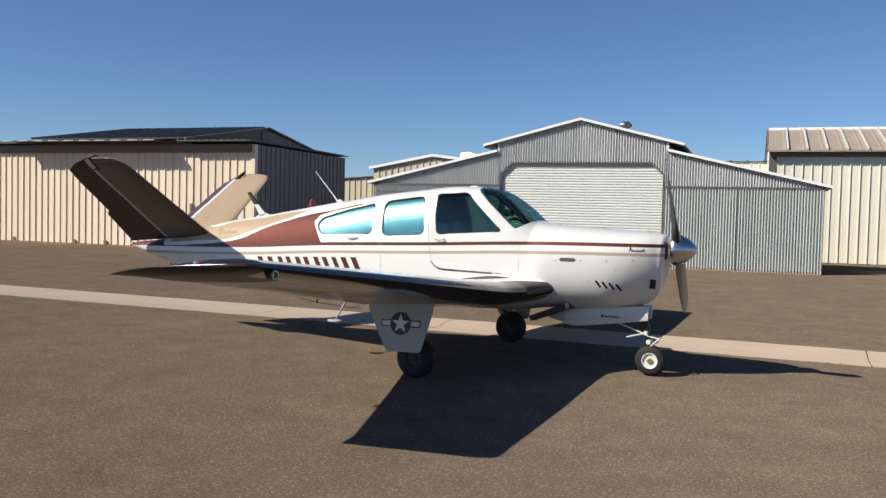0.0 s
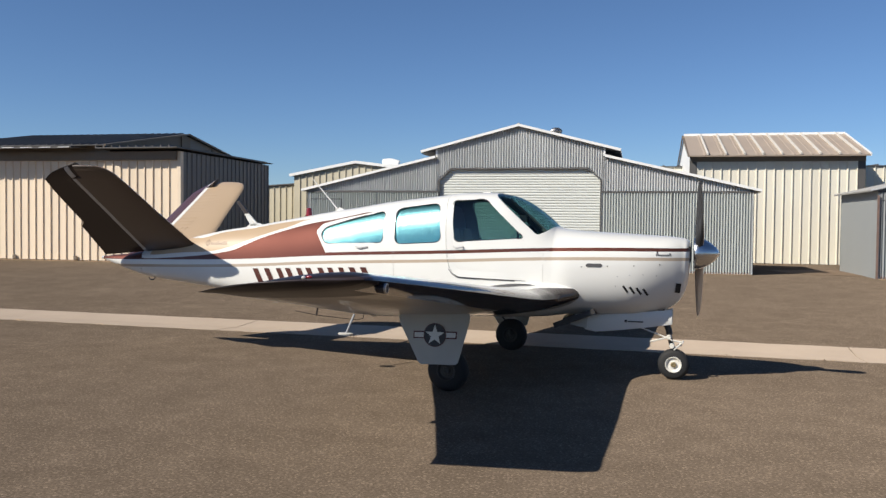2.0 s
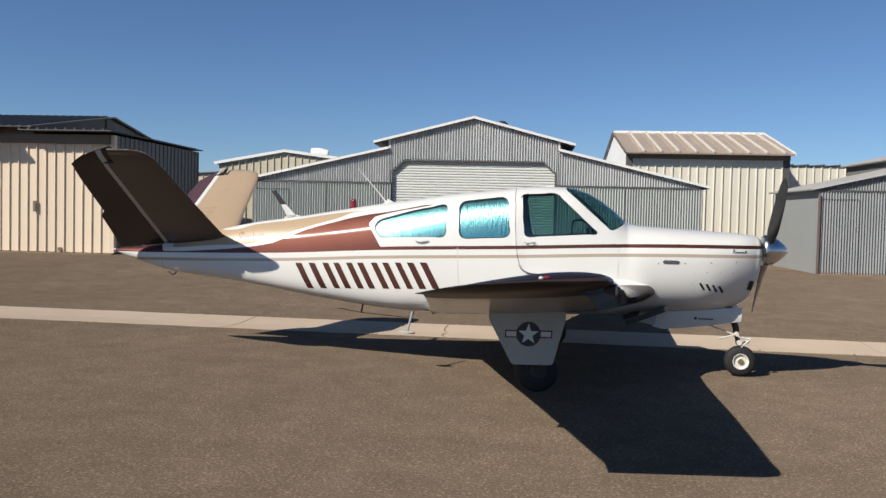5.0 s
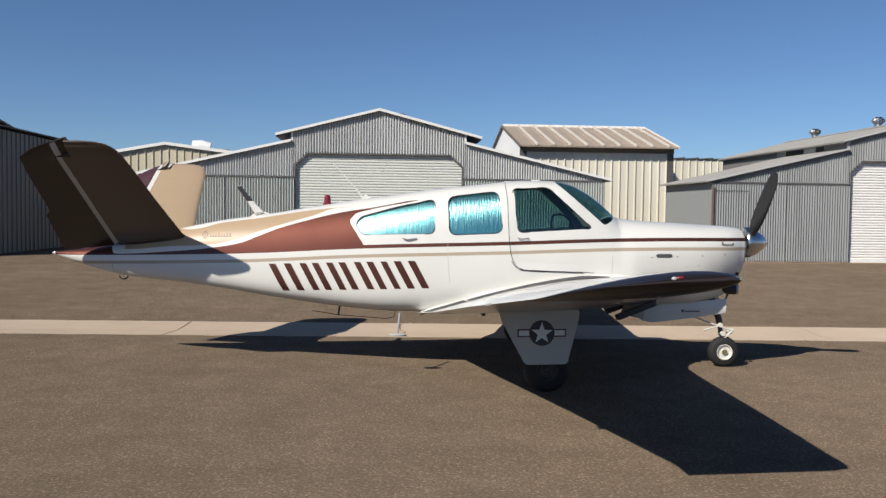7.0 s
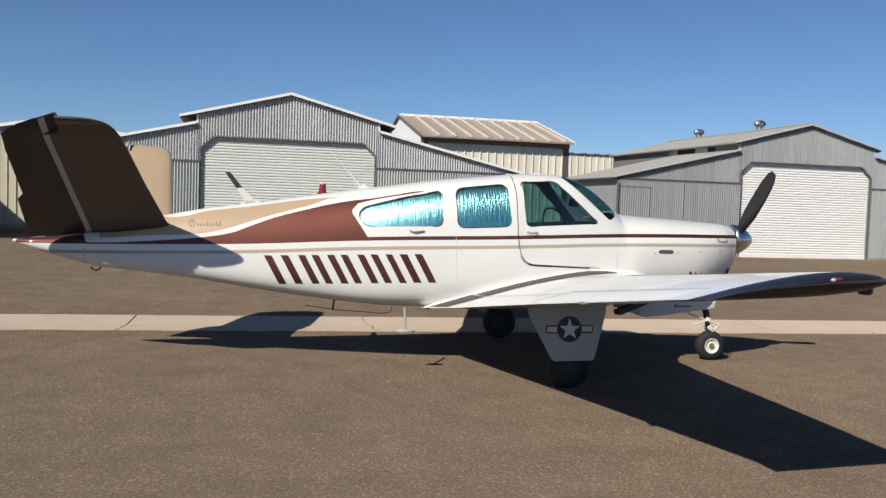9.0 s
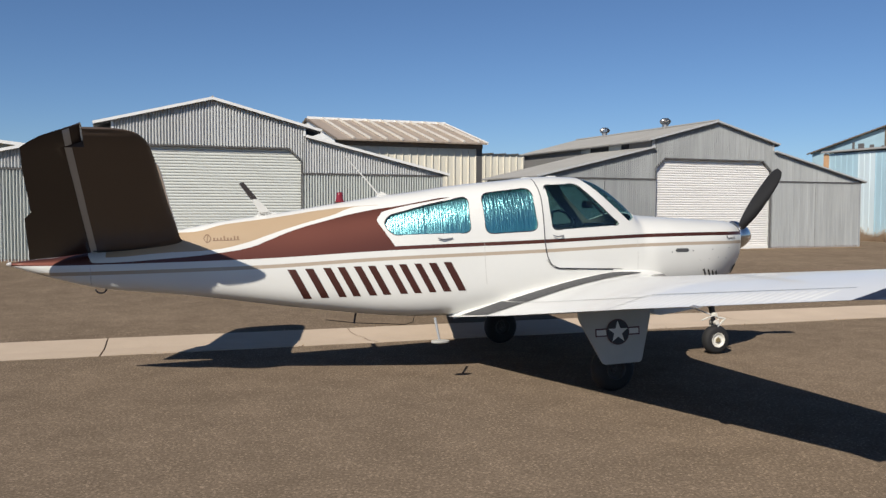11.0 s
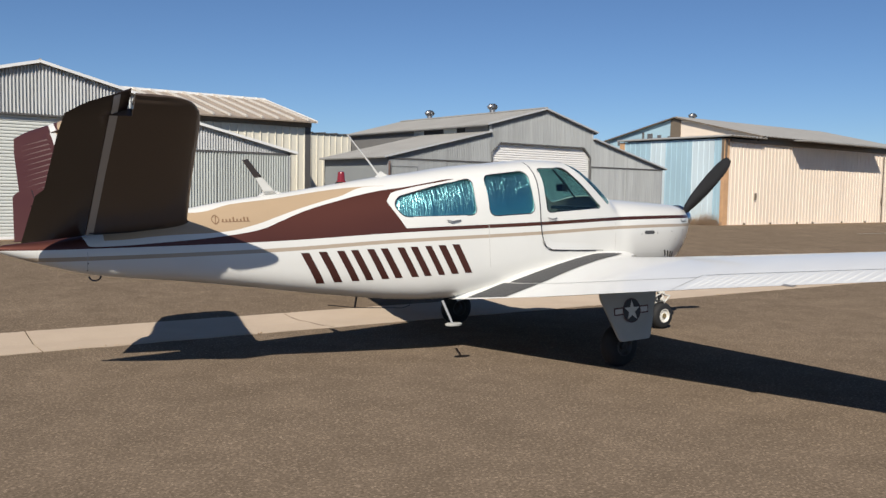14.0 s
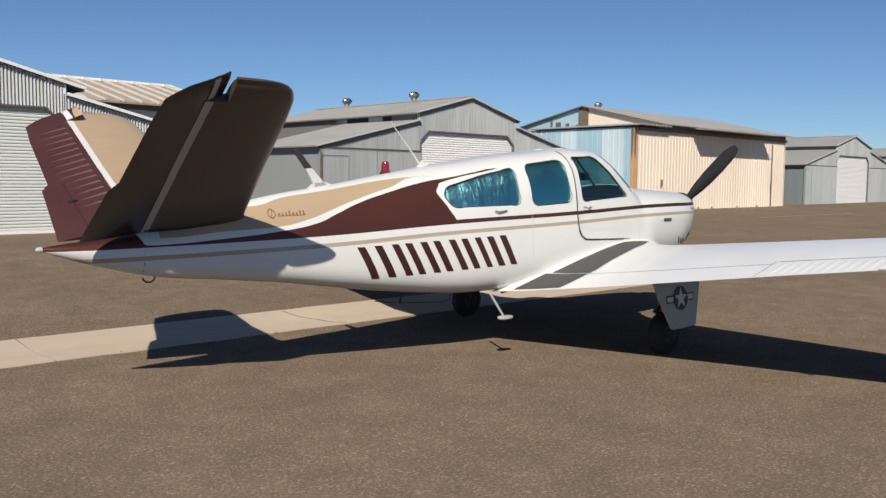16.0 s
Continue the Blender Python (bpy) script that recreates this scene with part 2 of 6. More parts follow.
def livery():
    """White paint with brown and tan stripes that follow curves along the fuselage: x from -7.4 to 0.4, z from 0.9 to 2.1."""
    m = mat("fuselage_livery", WHITE, 0.34, var=0.06, scale=1.6, grain=0.015, coat=0.45, spec=0.3)
    n, l = m.node_tree.nodes, m.node_tree.links
    b = n["Principled BSDF"]
    dirt = b.inputs["Base Color"].links[0].from_node
    tc = [x for x in n if x.type == "TEX_COORD"][0]
    sep = n.new("ShaderNodeSeparateXYZ")
    l.new(tc.outputs["Object"], sep.inputs[0])
    xn = n.new("ShaderNodeMapRange")
    xn.inputs["From Min"].default_value, xn.inputs["From Max"].default_value = -7.4, 0.4
    l.new(sep.outputs["X"], xn.inputs["Value"])

    def curve(points):
        c = n.new("ShaderNodeFloatCurve")
        pts = c.mapping.curves[0].points
        vals = [((x + 7.4) / 7.8, (z - 0.9) / 1.2) for x, z in points]
        vals = [(0.0, vals[0][1])] + vals + [(1.0, vals[-1][1])]
        pts[0].location, pts[1].location = vals[0], vals[-1]
        for v in vals[1:-1]:
            pts.new(*v)
        for p in pts:
            p.handle_type = "AUTO_CLAMPED"
        c.mapping.update()
        l.new(xn.outputs[0], c.inputs["Value"])
        o = n.new("ShaderNodeMath")
        o.operation = "MULTIPLY_ADD"
        l.new(c.outputs[0], o.inputs[0])
        o.inputs[1].default_value, o.inputs[2].default_value = 1.2, 0.9
        return o.outputs[0]

    def op(kind, a, c):
        o = n.new("ShaderNodeMath")
        o.operation = kind
        for i, v in enumerate((a, c)):
            if isinstance(v, float):
                o.inputs[i].default_value = v
            else:
                l.new(v, o.inputs[i])
        return o.outputs[0]

    z, x = sep.outputs["Z"], sep.outputs["X"]
    low = curve([(-6.9, 1.118), (-6.52, 1.125), (-5.6, 1.148), (-4.98, 1.171), (-3.85, 1.238), (-2.35, 1.296), (-1.21, 1.342), (-0.05, 1.356)])
    top = curve([(-7.0, 1.3), (-6.6, 1.3), (-6.5, 1.14), (-5.9, 1.173), (-5.41, 1.223), (-5.16, 1.268), (-4.98, 1.336), (-4.74, 1.43), (-4.5, 1.501), (-4.03, 1.615), (-3.79, 1.652), (-3.5, 1.707), (-3.32, 1.738), (-3.1, 1.742)])
    tanlow = curve([(-6.43, 1.187), (-5.9, 1.226), (-5.47, 1.251), (-5.22, 1.303), (-4.98, 1.383), (-4.8, 1.444), (-4.44, 1.549), (-3.97, 1.659)])
    spine = curve([(-6.0, 1.5), (-5.78, 1.405), (-5.35, 1.483), (-4.99, 1.532), (-4.38, 1.628), (-4.15, 1.652), (-3.97, 1.662)])
    g2 = curve([(-3.996, 1.526), (-3.94, 1.59), (-3.79, 1.634), (-3.13, 1.784), (-2.95, 2.1)])
    above = op("GREATER_THAN", z, low)
    below = op("LESS_THAN", z, top)
    g1 = op("ADD", op("MULTIPLY", op("ADD", x, 3.996), -1.5), 1.526)          # slanted rear edge of the window surround
    g1 = op("MAXIMUM", g1, op("ADD", low, 0.036))
    near = op("SMOOTH_MIN", op("SUBTRACT", z, g1), op("SUBTRACT", g2, z))
    near.node.inputs[2].default_value = 0.09
    frame_in = op("MULTIPLY", op("GREATER_THAN", near, 0.0), op("GREATER_THAN", x, -3.996))
    brown = op("MULTIPLY", op("MULTIPLY", above, below), op("SUBTRACT", 1.0, frame_in))
    stripe = op("MULTIPLY", op("LESS_THAN", z, op("ADD", low, -0.06)), op("GREATER_THAN", z, op("ADD", low, -0.093)))
    tan = op("MULTIPLY", op("GREATER_THAN", z, tanlow), op("LESS_THAN", z, spine))
    tan = op("MULTIPLY", tan, op("MULTIPLY", op("LESS_THAN", x, -3.95), op("GREATER_THAN", x, -6.4)))
    src = None
    for fac, colour in ((brown, BRONZE), (tan, TAN), (stripe, PINSTRIPE)):
        mx = n.new("ShaderNodeMix")
        mx.data_type = "RGBA"
        l.new(fac, mx.inputs["Factor"])
        if src is None:
            mx.inputs["A"].default_value = (*WHITE, 1)
        else:
            l.new(src, mx.inputs["A"])
        mx.inputs["B"].default_value = (*colour, 1)
        src = mx.outputs["Result"]
    l.new(src, dirt.inputs["A"])
    # the brown is a metallic paint with a broad sheen
    l.new(op("MULTIPLY", brown, 0.72), b.inputs["Metallic"])
    rough = b.inputs["Roughness"].links[0].from_socket
    l.new(op("ADD", rough, op("MULTIPLY", brown, 0.24)), b.inputs["Roughness"])
    return m


M_livery = livery()


# ---- building blocks ----
def part(name, bm, mats, parent=None, label="", smooth=None):
    """Links a bmesh as one mesh object under a thing or under a part."""
    me = bpy.data.meshes.new(name)
    bmesh.ops.recalc_face_normals(bm, faces=bm.faces)
    bm.to_mesh(me)
    bm.free()
    for m in (mats if isinstance(mats, (list, tuple)) else [mats]):
        me.materials.append(m)
    if smooth is not None:
        me.shade_smooth()
        me.set_sharp_from_angle(angle=radians(smooth))
    ob = new(name, me)
    ob.parent = parent
    if label:
        tagged(ob, label)
    return ob


def thing(name, m, label, category, group="", kind=""):
    ob = new(name)
    ob.matrix_world = m
    ob.empty_display_size = 0.2
    return tagged(ob, label, category, group, kind)


def box(bm, x0, x1, y0, y1, z0, z1, mi=0, bevel=0.0):
    r = bmesh.ops.create_cube(bm, size=1.0)
    vs = r["verts"]
    for v in vs:
        v.co = Vector((x0 + (v.co.x + 0.5) * (x1 - x0), y0 + (v.co.y + 0.5) * (y1 - y0), z0 + (v.co.z + 0.5) * (z1 - z0)))
    fs = {f for v in vs for f in v.link_faces}
    for f in fs:
        f.material_index = mi
    if bevel:
        es = list({e for f in fs for e in f.edges})
        bmesh.ops.bevel(bm, geom=es, offset=bevel, segments=2, profile=0.7, affect="EDGES")
    return bm


def slab(bm, pts, off, mi=0):
    """A flat polygon given thickness along off."""
    a = [bm.verts.new(p) for p in pts]
    c = [bm.verts.new(Vector(p) + Vector(off)) for p in pts]
    k = len(pts)
    fs = [bm.faces.new(a), bm.faces.new(c[::-1])] + [bm.faces.new((a[i], c[i], c[(i + 1) % k], a[(i + 1) % k])) for i in range(k)]
    for f in fs:
        f.material_index = mi
    return bm


def tube(bm, path, radius, sides=10, mi=0, cap=True):
    """A round bar along a path; radius may be a list."""
    path = [Vector(p) for p in path]
    rad = radius if isinstance(radius, (list, tuple)) else [radius] * len(path)
    rings = []
    for i, p in enumerate(path):
        d = (path[min(i + 1, len(path) - 1)] - path[max(i - 1, 0)]).normalized()
        side = d.cross(Vector((0.123, 0.97, 0.21))).normalized()
        up = d.cross(side)
        rings.append([bm.verts.new(p + (side * math.cos(a) + up * math.sin(a)) * rad[i]) for a in [2 * math.pi * k / sides for k in range(sides)]])
    for r0, r1 in zip(rings, rings[1:]):
        for k in range(sides):
            bm.faces.new((r0[k], r0[(k + 1) % sides], r1[(k + 1) % sides], r1[k])).material_index = mi
    if cap:
        bm.faces.new(rings[0]).material_index = mi
        bm.faces.new(rings[-1][::-1]).material_index = mi
    return bm


def lathe(bm, profile, axis="y", centre=(0, 0, 0), steps=28, mi=0, cap=True):
    """Turns (distance along the axis, radius) pairs round an axis."""
    c = Vector(centre)
    rings = []
    for a, r in profile:
        ring = []
        for k in range(steps):
            t = 2 * math.pi * k / steps
            p = {"y": (r * math.cos(t), a, r * math.sin(t)), "x": (a, r * math.cos(t), r * math.sin(t)), "z": (r * math.cos(t), r * math.sin(t), a)}[axis]
            ring.append(bm.verts.new(c + Vector(p)))
        rings.append(ring)
    for r0, r1 in zip(rings, rings[1:]):
        for k in range(steps):
            bm.faces.new((r0[k], r0[(k + 1) % steps], r1[(k + 1) % steps], r1[k])).material_index = mi
    for r, s in ((rings[0], 1), (rings[-1], -1)) if cap else ():
        bm.faces.new(r[::s]).material_index = mi
    return bm


def corrugated(bm, u0, u1, zb, zt, y, pitch, amp, rib=False, mi=0, thick=0.05, along="x"):
    """A sheet with waves (or narrow ribs) that run upright, between heights zb(u) and zt(u), given as numbers or functions."""
    fb = zb if callable(zb) else (lambda u: zb)
    ft = zt if callable(zt) else (lambda u: zt)
    cols = []
    k = max(2, int(round((u1 - u0) / pitch)))
    p = (u1 - u0) / k
    if rib:
        for i in range(k):
            for f, d in ((0.0, 0.0), (0.86, 0.0), (0.89, amp), (0.97, amp)):
                cols.append((u0 + (i + f) * p, d))
        cols.append((u1, 0.0))
    else:
        for i in range(k * 6 + 1):
            cols.append((u0 + i * p / 6, amp * 0.5 * (1 + math.cos(2 * math.pi * i / 6))))
    v = []
    for u, d in cols:
        row = []
        for yy in (y - d, y + thick):
            for zz in (fb(u), ft(u)):
                row.append(bm.verts.new((u, yy, zz) if along == "x" else (yy, u, zz)))
        v.append(row)
    for a, c in zip(v, v[1:]):
        for q in ((a[0], c[0], c[1], a[1]), (a[2], a[3], c[3], c[2]), (a[1], c[1], c[3], a[3]), (a[0], a[2], c[2], c[0])):
            bm.faces.new(q).material_index = mi
    bm.faces.new((v[0][0], v[0][1], v[0][3], v[0][2])).material_index = mi
    bm.faces.new((v[-1][0], v[-1][2], v[-1][3], v[-1][1])).material_index = mi
    return bm


def wall_sheets(parent, material, u0, u1, zb, zt, y, pitch, amp, rib=False, waves=11, label=""):
    """A wall of single sheets, each a few waves wide and lapped a little in or out."""
    total = max(1, int(round((u1 - u0) / pitch)))
    k = max(1, int(round(total / waves)))
    for i in range(k):
        a, b = u0 + (u1 - u0) * i / k, u0 + (u1 - u0) * (i + 1) / k
        bm = bmesh.new()
        corrugated(bm, a, b, zb, zt, y + (0.004 if i % 2 else 0.0), pitch, amp, rib=rib)
        part("wall_sheet", bm, material, parent, label)


def roof_sheet(bm, a, b, c, d, pitch, height, thick=0.04, mi=0, wave=False):
    """A roof plane with ribs that run from edge a-b (ridge) down to edge d-c (eave)."""
    a, b, c, d = (Vector(p) for p in (a, b, c, d))
    nrm = (b - a).cross(d - a).normalized()
    if nrm.z < 0:
        nrm = -nrm
    k = max(2, int(round((b - a).length / pitch)))
    cols = []
    for i in range(k):
        for f, h in (((0, 0), (0.25, .5), (0.5, 1), (0.75, .5)) if wave else ((0.0, 0.0), (0.84, 0.0), (0.88, 1.0), (0.96, 1.0))):
            cols.append(((i + f) / k, h * height))
    cols.append((1.0, 0.0))
    rows = []
    for f, h in cols:
        top, bot = a.lerp(b, f), d.lerp(c, f)
        under = (h if wave else 0.0) - thick
        rows.append([bm.verts.new(p) for p in (top + nrm * h, bot + nrm * h, top + nrm * under, bot + nrm * under)])
    for p, q in zip(rows, rows[1:]):
        for s in ((p[0], q[0], q[1], p[1]), (p[2], p[3], q[3], q[2]), (p[0], p[2], q[2], q[0]), (p[1], q[1], q[3], p[3])):
            bm.faces.new(s).material_index = mi
    bm.faces.new((rows[0][0], rows[0][1], rows[0][3], rows[0][2])).material_index = mi
    bm.faces.new((rows[-1][0], rows[-1][2], rows[-1][3], rows[-1][1])).material_index = mi
    return bm


def beam(bm, a, b, w, h, mi=0):
    """A straight bar with a w by h section from a to b (h upwards)."""
    a, b = Vector(a), Vector(b)
    d = (b - a).normalized()
    side = d.cross(Vector((0, 0, 1)))
    side = side.normalized() if side.length > 1e-4 else Vector((1, 0, 0))
    up = side.cross(d)
    vs = [bm.verts.new(p + side * (sx * w / 2) + up * (sz * h / 2)) for p in (a, b) for sx, sz in ((-1, -1), (1, -1), (1, 1), (-1, 1))]
    for q in ((0, 1, 2, 3), (7, 6, 5, 4), (0, 4, 5, 1), (1, 5, 6, 2), (2, 6, 7, 3), (3, 7, 4, 0)):
        bm.faces.new([vs[i] for i in q]).material_index = mi
    return bm


def B():
    return bmesh.new()


# ---- ground ----
GUT = math.tan(radians(2.1))                      # the gutter runs at a slight angle to the aeroplane


def gutter_y(x, edge):
    return (1.98, 2.63, 3.28)[edge] + GUT * x


def build_ground():
    bm = B()
    xs = [-900, -300, -120, -60, -30, -15, -8, 0, 8, 15, 30, 60, 120, 300, 900]
    lines = [lambda x: -900.0, lambda x: -200.0, lambda x: -40.0, lambda x: -8.0, lambda x: gutter_y(max(-60, min(60, x)), 0),
             lambda x: gutter_y(max(-60, min(60, x)), 1), lambda x: gutter_y(max(-60, min(60, x)), 2),
             lambda x: 15.4 + 0.0875 * max(-60, min(60, x)) * 1.0, lambda x: 60.0, lambda x: 300.0, lambda x: 900.0]
    zs = [0, 0, 0, 0, 0, -0.045, 0, 0.275, 0.33, 0.4, 0.4]
    grid = [[bm.verts.new((x, f(x), z)) for x in xs] for f, z in zip(lines, zs)]
    for r0, r1 in zip(grid, grid[1:]):
        for i in range(len(xs) - 1):
            bm.faces.new((r0[i], r0[i + 1], r1[i + 1], r1[i]))
    tagged(part("ground", bm, M_asphalt), "worn grey-brown asphalt apron with pale grit", "asphalt", kind="structure")


build_ground()


def ground_z(x, y):
    far = gutter_y(x, 2)
    edge = 15.4 + 0.0875 * x
    return 0.0 if y < far else min(0.275, 0.275 * (y - far) / (edge - far))


# ---- T-hangars of corrugated sheet ----
def hangar(m, walls, trim, roofmat, side, label, sx=1.0, sz=1.0, fine=0.076):
    h = thing("hangar", m, label, "hangar", "row of hangars")
    UE = (2.93 if trim == M_whitetrim else 2.66) * sx
    W, E, S = 6.53 * sx, 6.74 * sx, 2.49 * sx
    apex, ls, le = 4.24 * sz, 3.33 * sz, 2.34 * sz
    ue = apex - 0.256 * sz / sx * UE
    D, DC, dh, dc = 2.39 * sx, 2.03 * sx, 2.98 * sz, 2.65 * sz
    deep, back = 8.7, 3.8
    low = lambda u: ls + (le - ls) * (abs(u) - S) / (E - S)
    up = lambda u: apex + (ue - apex) * abs(u) / UE
    head = 2.31 * sz
    door_top = lambda u: dh if abs(u) < DC else dc + (dh - dc) * (D - abs(u)) / (D - DC)
    # front wall above the doors
    for a, c, foot, top in ((-W, -S, head, lambda u: low(u) - 0.02), (S, W, head, lambda u: low(u) - 0.02), (-S, -D, 0.0, lambda u: up(u) - 0.03), (D, S, 0.0, lambda u: up(u) - 0.03),
                            (-D, -DC, door_top, lambda u: up(u) - 0.03), (-DC, 0.0, dh, lambda u: up(u) - 0.03), (0.0, DC, dh, lambda u: up(u) - 0.03), (DC, D, door_top, lambda u: up(u) - 0.03)):
        wall_sheets(h, walls, a, c, foot, top, 0.0, fine, 0.058)
    # sliding leaves on both sides
    for a, c in ((-W, -4.36 * sx), (-4.34 * sx, -D - 0.02), (D + 0.02, 4.34 * sx), (4.36 * sx, W)):
        bm = B()
        corrugated(bm, a, c, 0.02, head - 0.04, -0.03, fine, 0.058)
        leaf = part("sliding_door", bm, M_galv3 if walls == M_galv else walls, h)
        bm = B()
        box(bm, a, a + 0.03, -0.062, -0.052, 0.02, head - 0.05)
        part("edge_strip", bm, M_greytrim if walls == M_galv else M_slot, leaf)
        bm = B()
        box(bm, a + 0.04, c - 0.02, -0.066, -0.054, 0.015, 0.075)
        part("rusty_foot", bm, M_rustred, leaf)
    for s in (-1, 1):
        bm = B()
        box(bm, *sorted((s * (D + 0.02), s * (W + 0.02))), -0.085, -0.02, head - 0.035, head + 0.015)
        part("door_track", bm, M_darkroof, h, "steel door track")
    # roll-up curtain with narrow slats
    bm = B()
    slat = 0.078 * sz
    k = int(dh / slat)
    prof = []
    for i in range(k + 1):
        for f, d in ((0.0, 0.0), (0.3, 0.022), (0.75, 0.022)):
            prof.append((min(dh, (i + f) * slat), d))
    rows = []
    for z, d in prof:
        half = D - 0.01 if z <= dc else max(DC, D - (D - DC) * (z - dc) / (dh - dc)) - 0.01
        rows.append((bm.verts.new((-half, 0.07 - d, z)), bm.verts.new((half, 0.07 - d, z))))
    for r0, r1 in zip(rows, rows[1:]):
        bm.faces.new((r0[0], r0[1], r1[1], r1[0]))
    curtain = part("roll_up_door", bm, M_curtain if walls == M_galv else M_curtainwhite, h, "closed white roll-up curtain of narrow slats")
    bm = B()
    box(bm, -D + 0.01, D - 0.01, 0.03, 0.06, 0.0, 0.09)
    part("bottom_bar", bm, M_whitetrim, curtain)
    bm = B()
    for a, c in (((-D, 0.1, 0), (-D, 0.1, dc)), ((D, 0.1, 0), (D, 0.1, dc))):
        box(bm, a[0] - 0.025, a[0] + 0.025, -0.05, 0.0, 0, dc)
    for s in (-1, 1):
        beam(bm, (s * D, -0.025, dc), (s * DC, -0.025, dh), 0.05, 0.05)
    box(bm, -DC, DC, -0.05, 0.0, dh - 0.025, dh + 0.025)
    part("door_frame", bm, M_darkroof, h)
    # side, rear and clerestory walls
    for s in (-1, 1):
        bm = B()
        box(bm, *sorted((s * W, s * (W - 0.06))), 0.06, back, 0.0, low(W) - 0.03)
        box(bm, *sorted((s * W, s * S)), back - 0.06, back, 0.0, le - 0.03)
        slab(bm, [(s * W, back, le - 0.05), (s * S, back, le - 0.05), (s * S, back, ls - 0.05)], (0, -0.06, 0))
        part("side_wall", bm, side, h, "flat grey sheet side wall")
    bm = B()
    for s in (-1, 1):
        box(bm, *sorted((s * S, s * (S - 0.06))), 0.08, deep, 0.0, up(S) - 0.03)
    slab(bm, [(-S, deep, 0), (S, deep, 0), (S, deep, up(S) - 0.03), (0, deep, apex - 0.03), (-S, deep, up(S) - 0.03)], (0, -0.06, 0))
    part("rear_wall", bm, M_slatewall, h)
    # roofs
    for s in (-1, 1):
        bm = B()
        roof_sheet(bm, (s * S, -0.12, ls), (s * S, back, ls), (s * E, back, le), (s * E, -0.12, le), 0.2, 0.018)
        part("lower_roof", bm, roofmat, h)
        bm = B()
        roof_sheet(bm, (0, -0.12, apex), (0, deep + 0.1, apex), (s * UE, deep + 0.1, ue), (s * UE, -0.12, ue), 0.2, 0.018)
        part("upper_roof", bm, roofmat, h)
        # a dark sheet below the overhang stands in for the shade there
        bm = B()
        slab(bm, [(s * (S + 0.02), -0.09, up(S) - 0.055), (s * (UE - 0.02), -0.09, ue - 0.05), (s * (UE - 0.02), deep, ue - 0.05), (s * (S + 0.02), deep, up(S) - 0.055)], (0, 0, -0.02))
        part("soffit", bm, M_slot, h, "dark sheet for the shade under the eave")
        bm = B()
        beam(bm, (s * (S - 0.0), -0.14, ls + 0.0), (s * E, -0.14, le + 0.0), 0.05, 0.07 if trim == M_whitetrim else 0.05)
        part("rake_trim", bm, trim, h)
        bm = B()
        beam(bm, (0, -0.14, apex + 0.0), (s * UE, -0.14, ue + 0.0), 0.05, 0.07 if trim == M_whitetrim else 0.05)
        part("rake_trim", bm, trim, h)
        bm = B()
        box(bm, *sorted((s * (S + 0.01), s * (S - 0.06))), -0.05, 0.0, ls, up(S) - 0.03)
        part("corner_trim", bm, trim, h)
        bm = B()
        box(bm, *sorted((s * (W + 0.02), s * (W - 0.05))), -0.07, 0.02, 0.0, le + 0.02)
        part("corner_trim", bm, M_greytrim, h)
    bm = B()
    tube(bm, [(0, -0.16, apex + 0.03), (0, deep, apex + 0.03)], 0.035, 8)
    part("ridge_cap", bm, roofmat, h)
    # outline of a walk-in door in the end leaf
    bm = B()
    for a in (-W + 0.05, -W + 1.05):
        box(bm, a, a + 0.03, -0.075, -0.05, 0.02, 2.05 * sz)
    box(bm, -W + 0.05, -W + 1.08, -0.075, -0.05, 2.05 * sz, 2.08 * sz)
    part("walk_in_door", bm, M_slot, h, "dark shut lines of a walk-in door")
    return h


def at(origin, theta, u, v=0.0, z=0.27):
    c, s = math.cos(radians(theta)), math.sin(radians(theta))
    return pose(origin[0] + u * c - v * s, origin[1] + u * s + v * c, z, 0, 0, theta)


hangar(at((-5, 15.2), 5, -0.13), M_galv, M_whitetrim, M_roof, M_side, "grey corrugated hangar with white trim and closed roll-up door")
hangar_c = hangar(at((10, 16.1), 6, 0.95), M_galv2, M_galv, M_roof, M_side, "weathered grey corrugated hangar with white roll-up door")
hangar(at((39, 20.5), 5, 13.1, 0, 0.2), M_galv2, M_galv, M_roof, M_farside, "distant grey corrugated hangar with white door", 1.27, 1.13)
hangar(at((39, 20.5), 5, 34.0, 1.0, 0.2), M_galv2, M_galv, M_roof, M_farside, "plain grey corrugated hangar with pale door", 1.2, 1.1)


def turbine(m, s=1.0):
    t = thing("turbine_vent", m, "round galvanised turbine vent on a hangar roof", "roof vent", "roof vents")
    bm = B()
    lathe(bm, [(-0.25 * s, 0.13 * s), (0.10 * s, 0.13 * s), (0.12 * s, 0.15 * s)], "z", (0, 0, 0), 16)
    part("neck", bm, M_steel, t, smooth=40)
    bm = B()
    for k in range(16):
        a = 2 * math.pi * k / 16
        pts = []
        for z, r in ((0.12, 0.15), (0.17, 0.22), (0.24, 0.245), (0.31, 0.21), (0.36, 0.12)):
            for da in (-0.13, 0.16):
                rr = r * s * (1.0 if da < 0 else 0.9)
                pts.append(bm.verts.new((rr * math.cos(a + da), rr * math.sin(a + da), z * s)))
        for i in range(0, 8, 2):
            bm.faces.new((pts[i], pts[i + 1], pts[i + 3], pts[i + 2]))
    part("vanes", bm, M_steel, t)
    bm = B()
    lathe(bm, [(0.355 * s, 0.15 * s), (0.375 * s, 0.12 * s), (0.385 * s, 0.01)], "z", (0, 0, 0), 16)
    part("cap", bm, M_steel, t, smooth=40)
    return t


for v in (3.35, 7.35):
    turbine(at((10, 16.1), 6, 1.48, v, 4.64), 0.86)
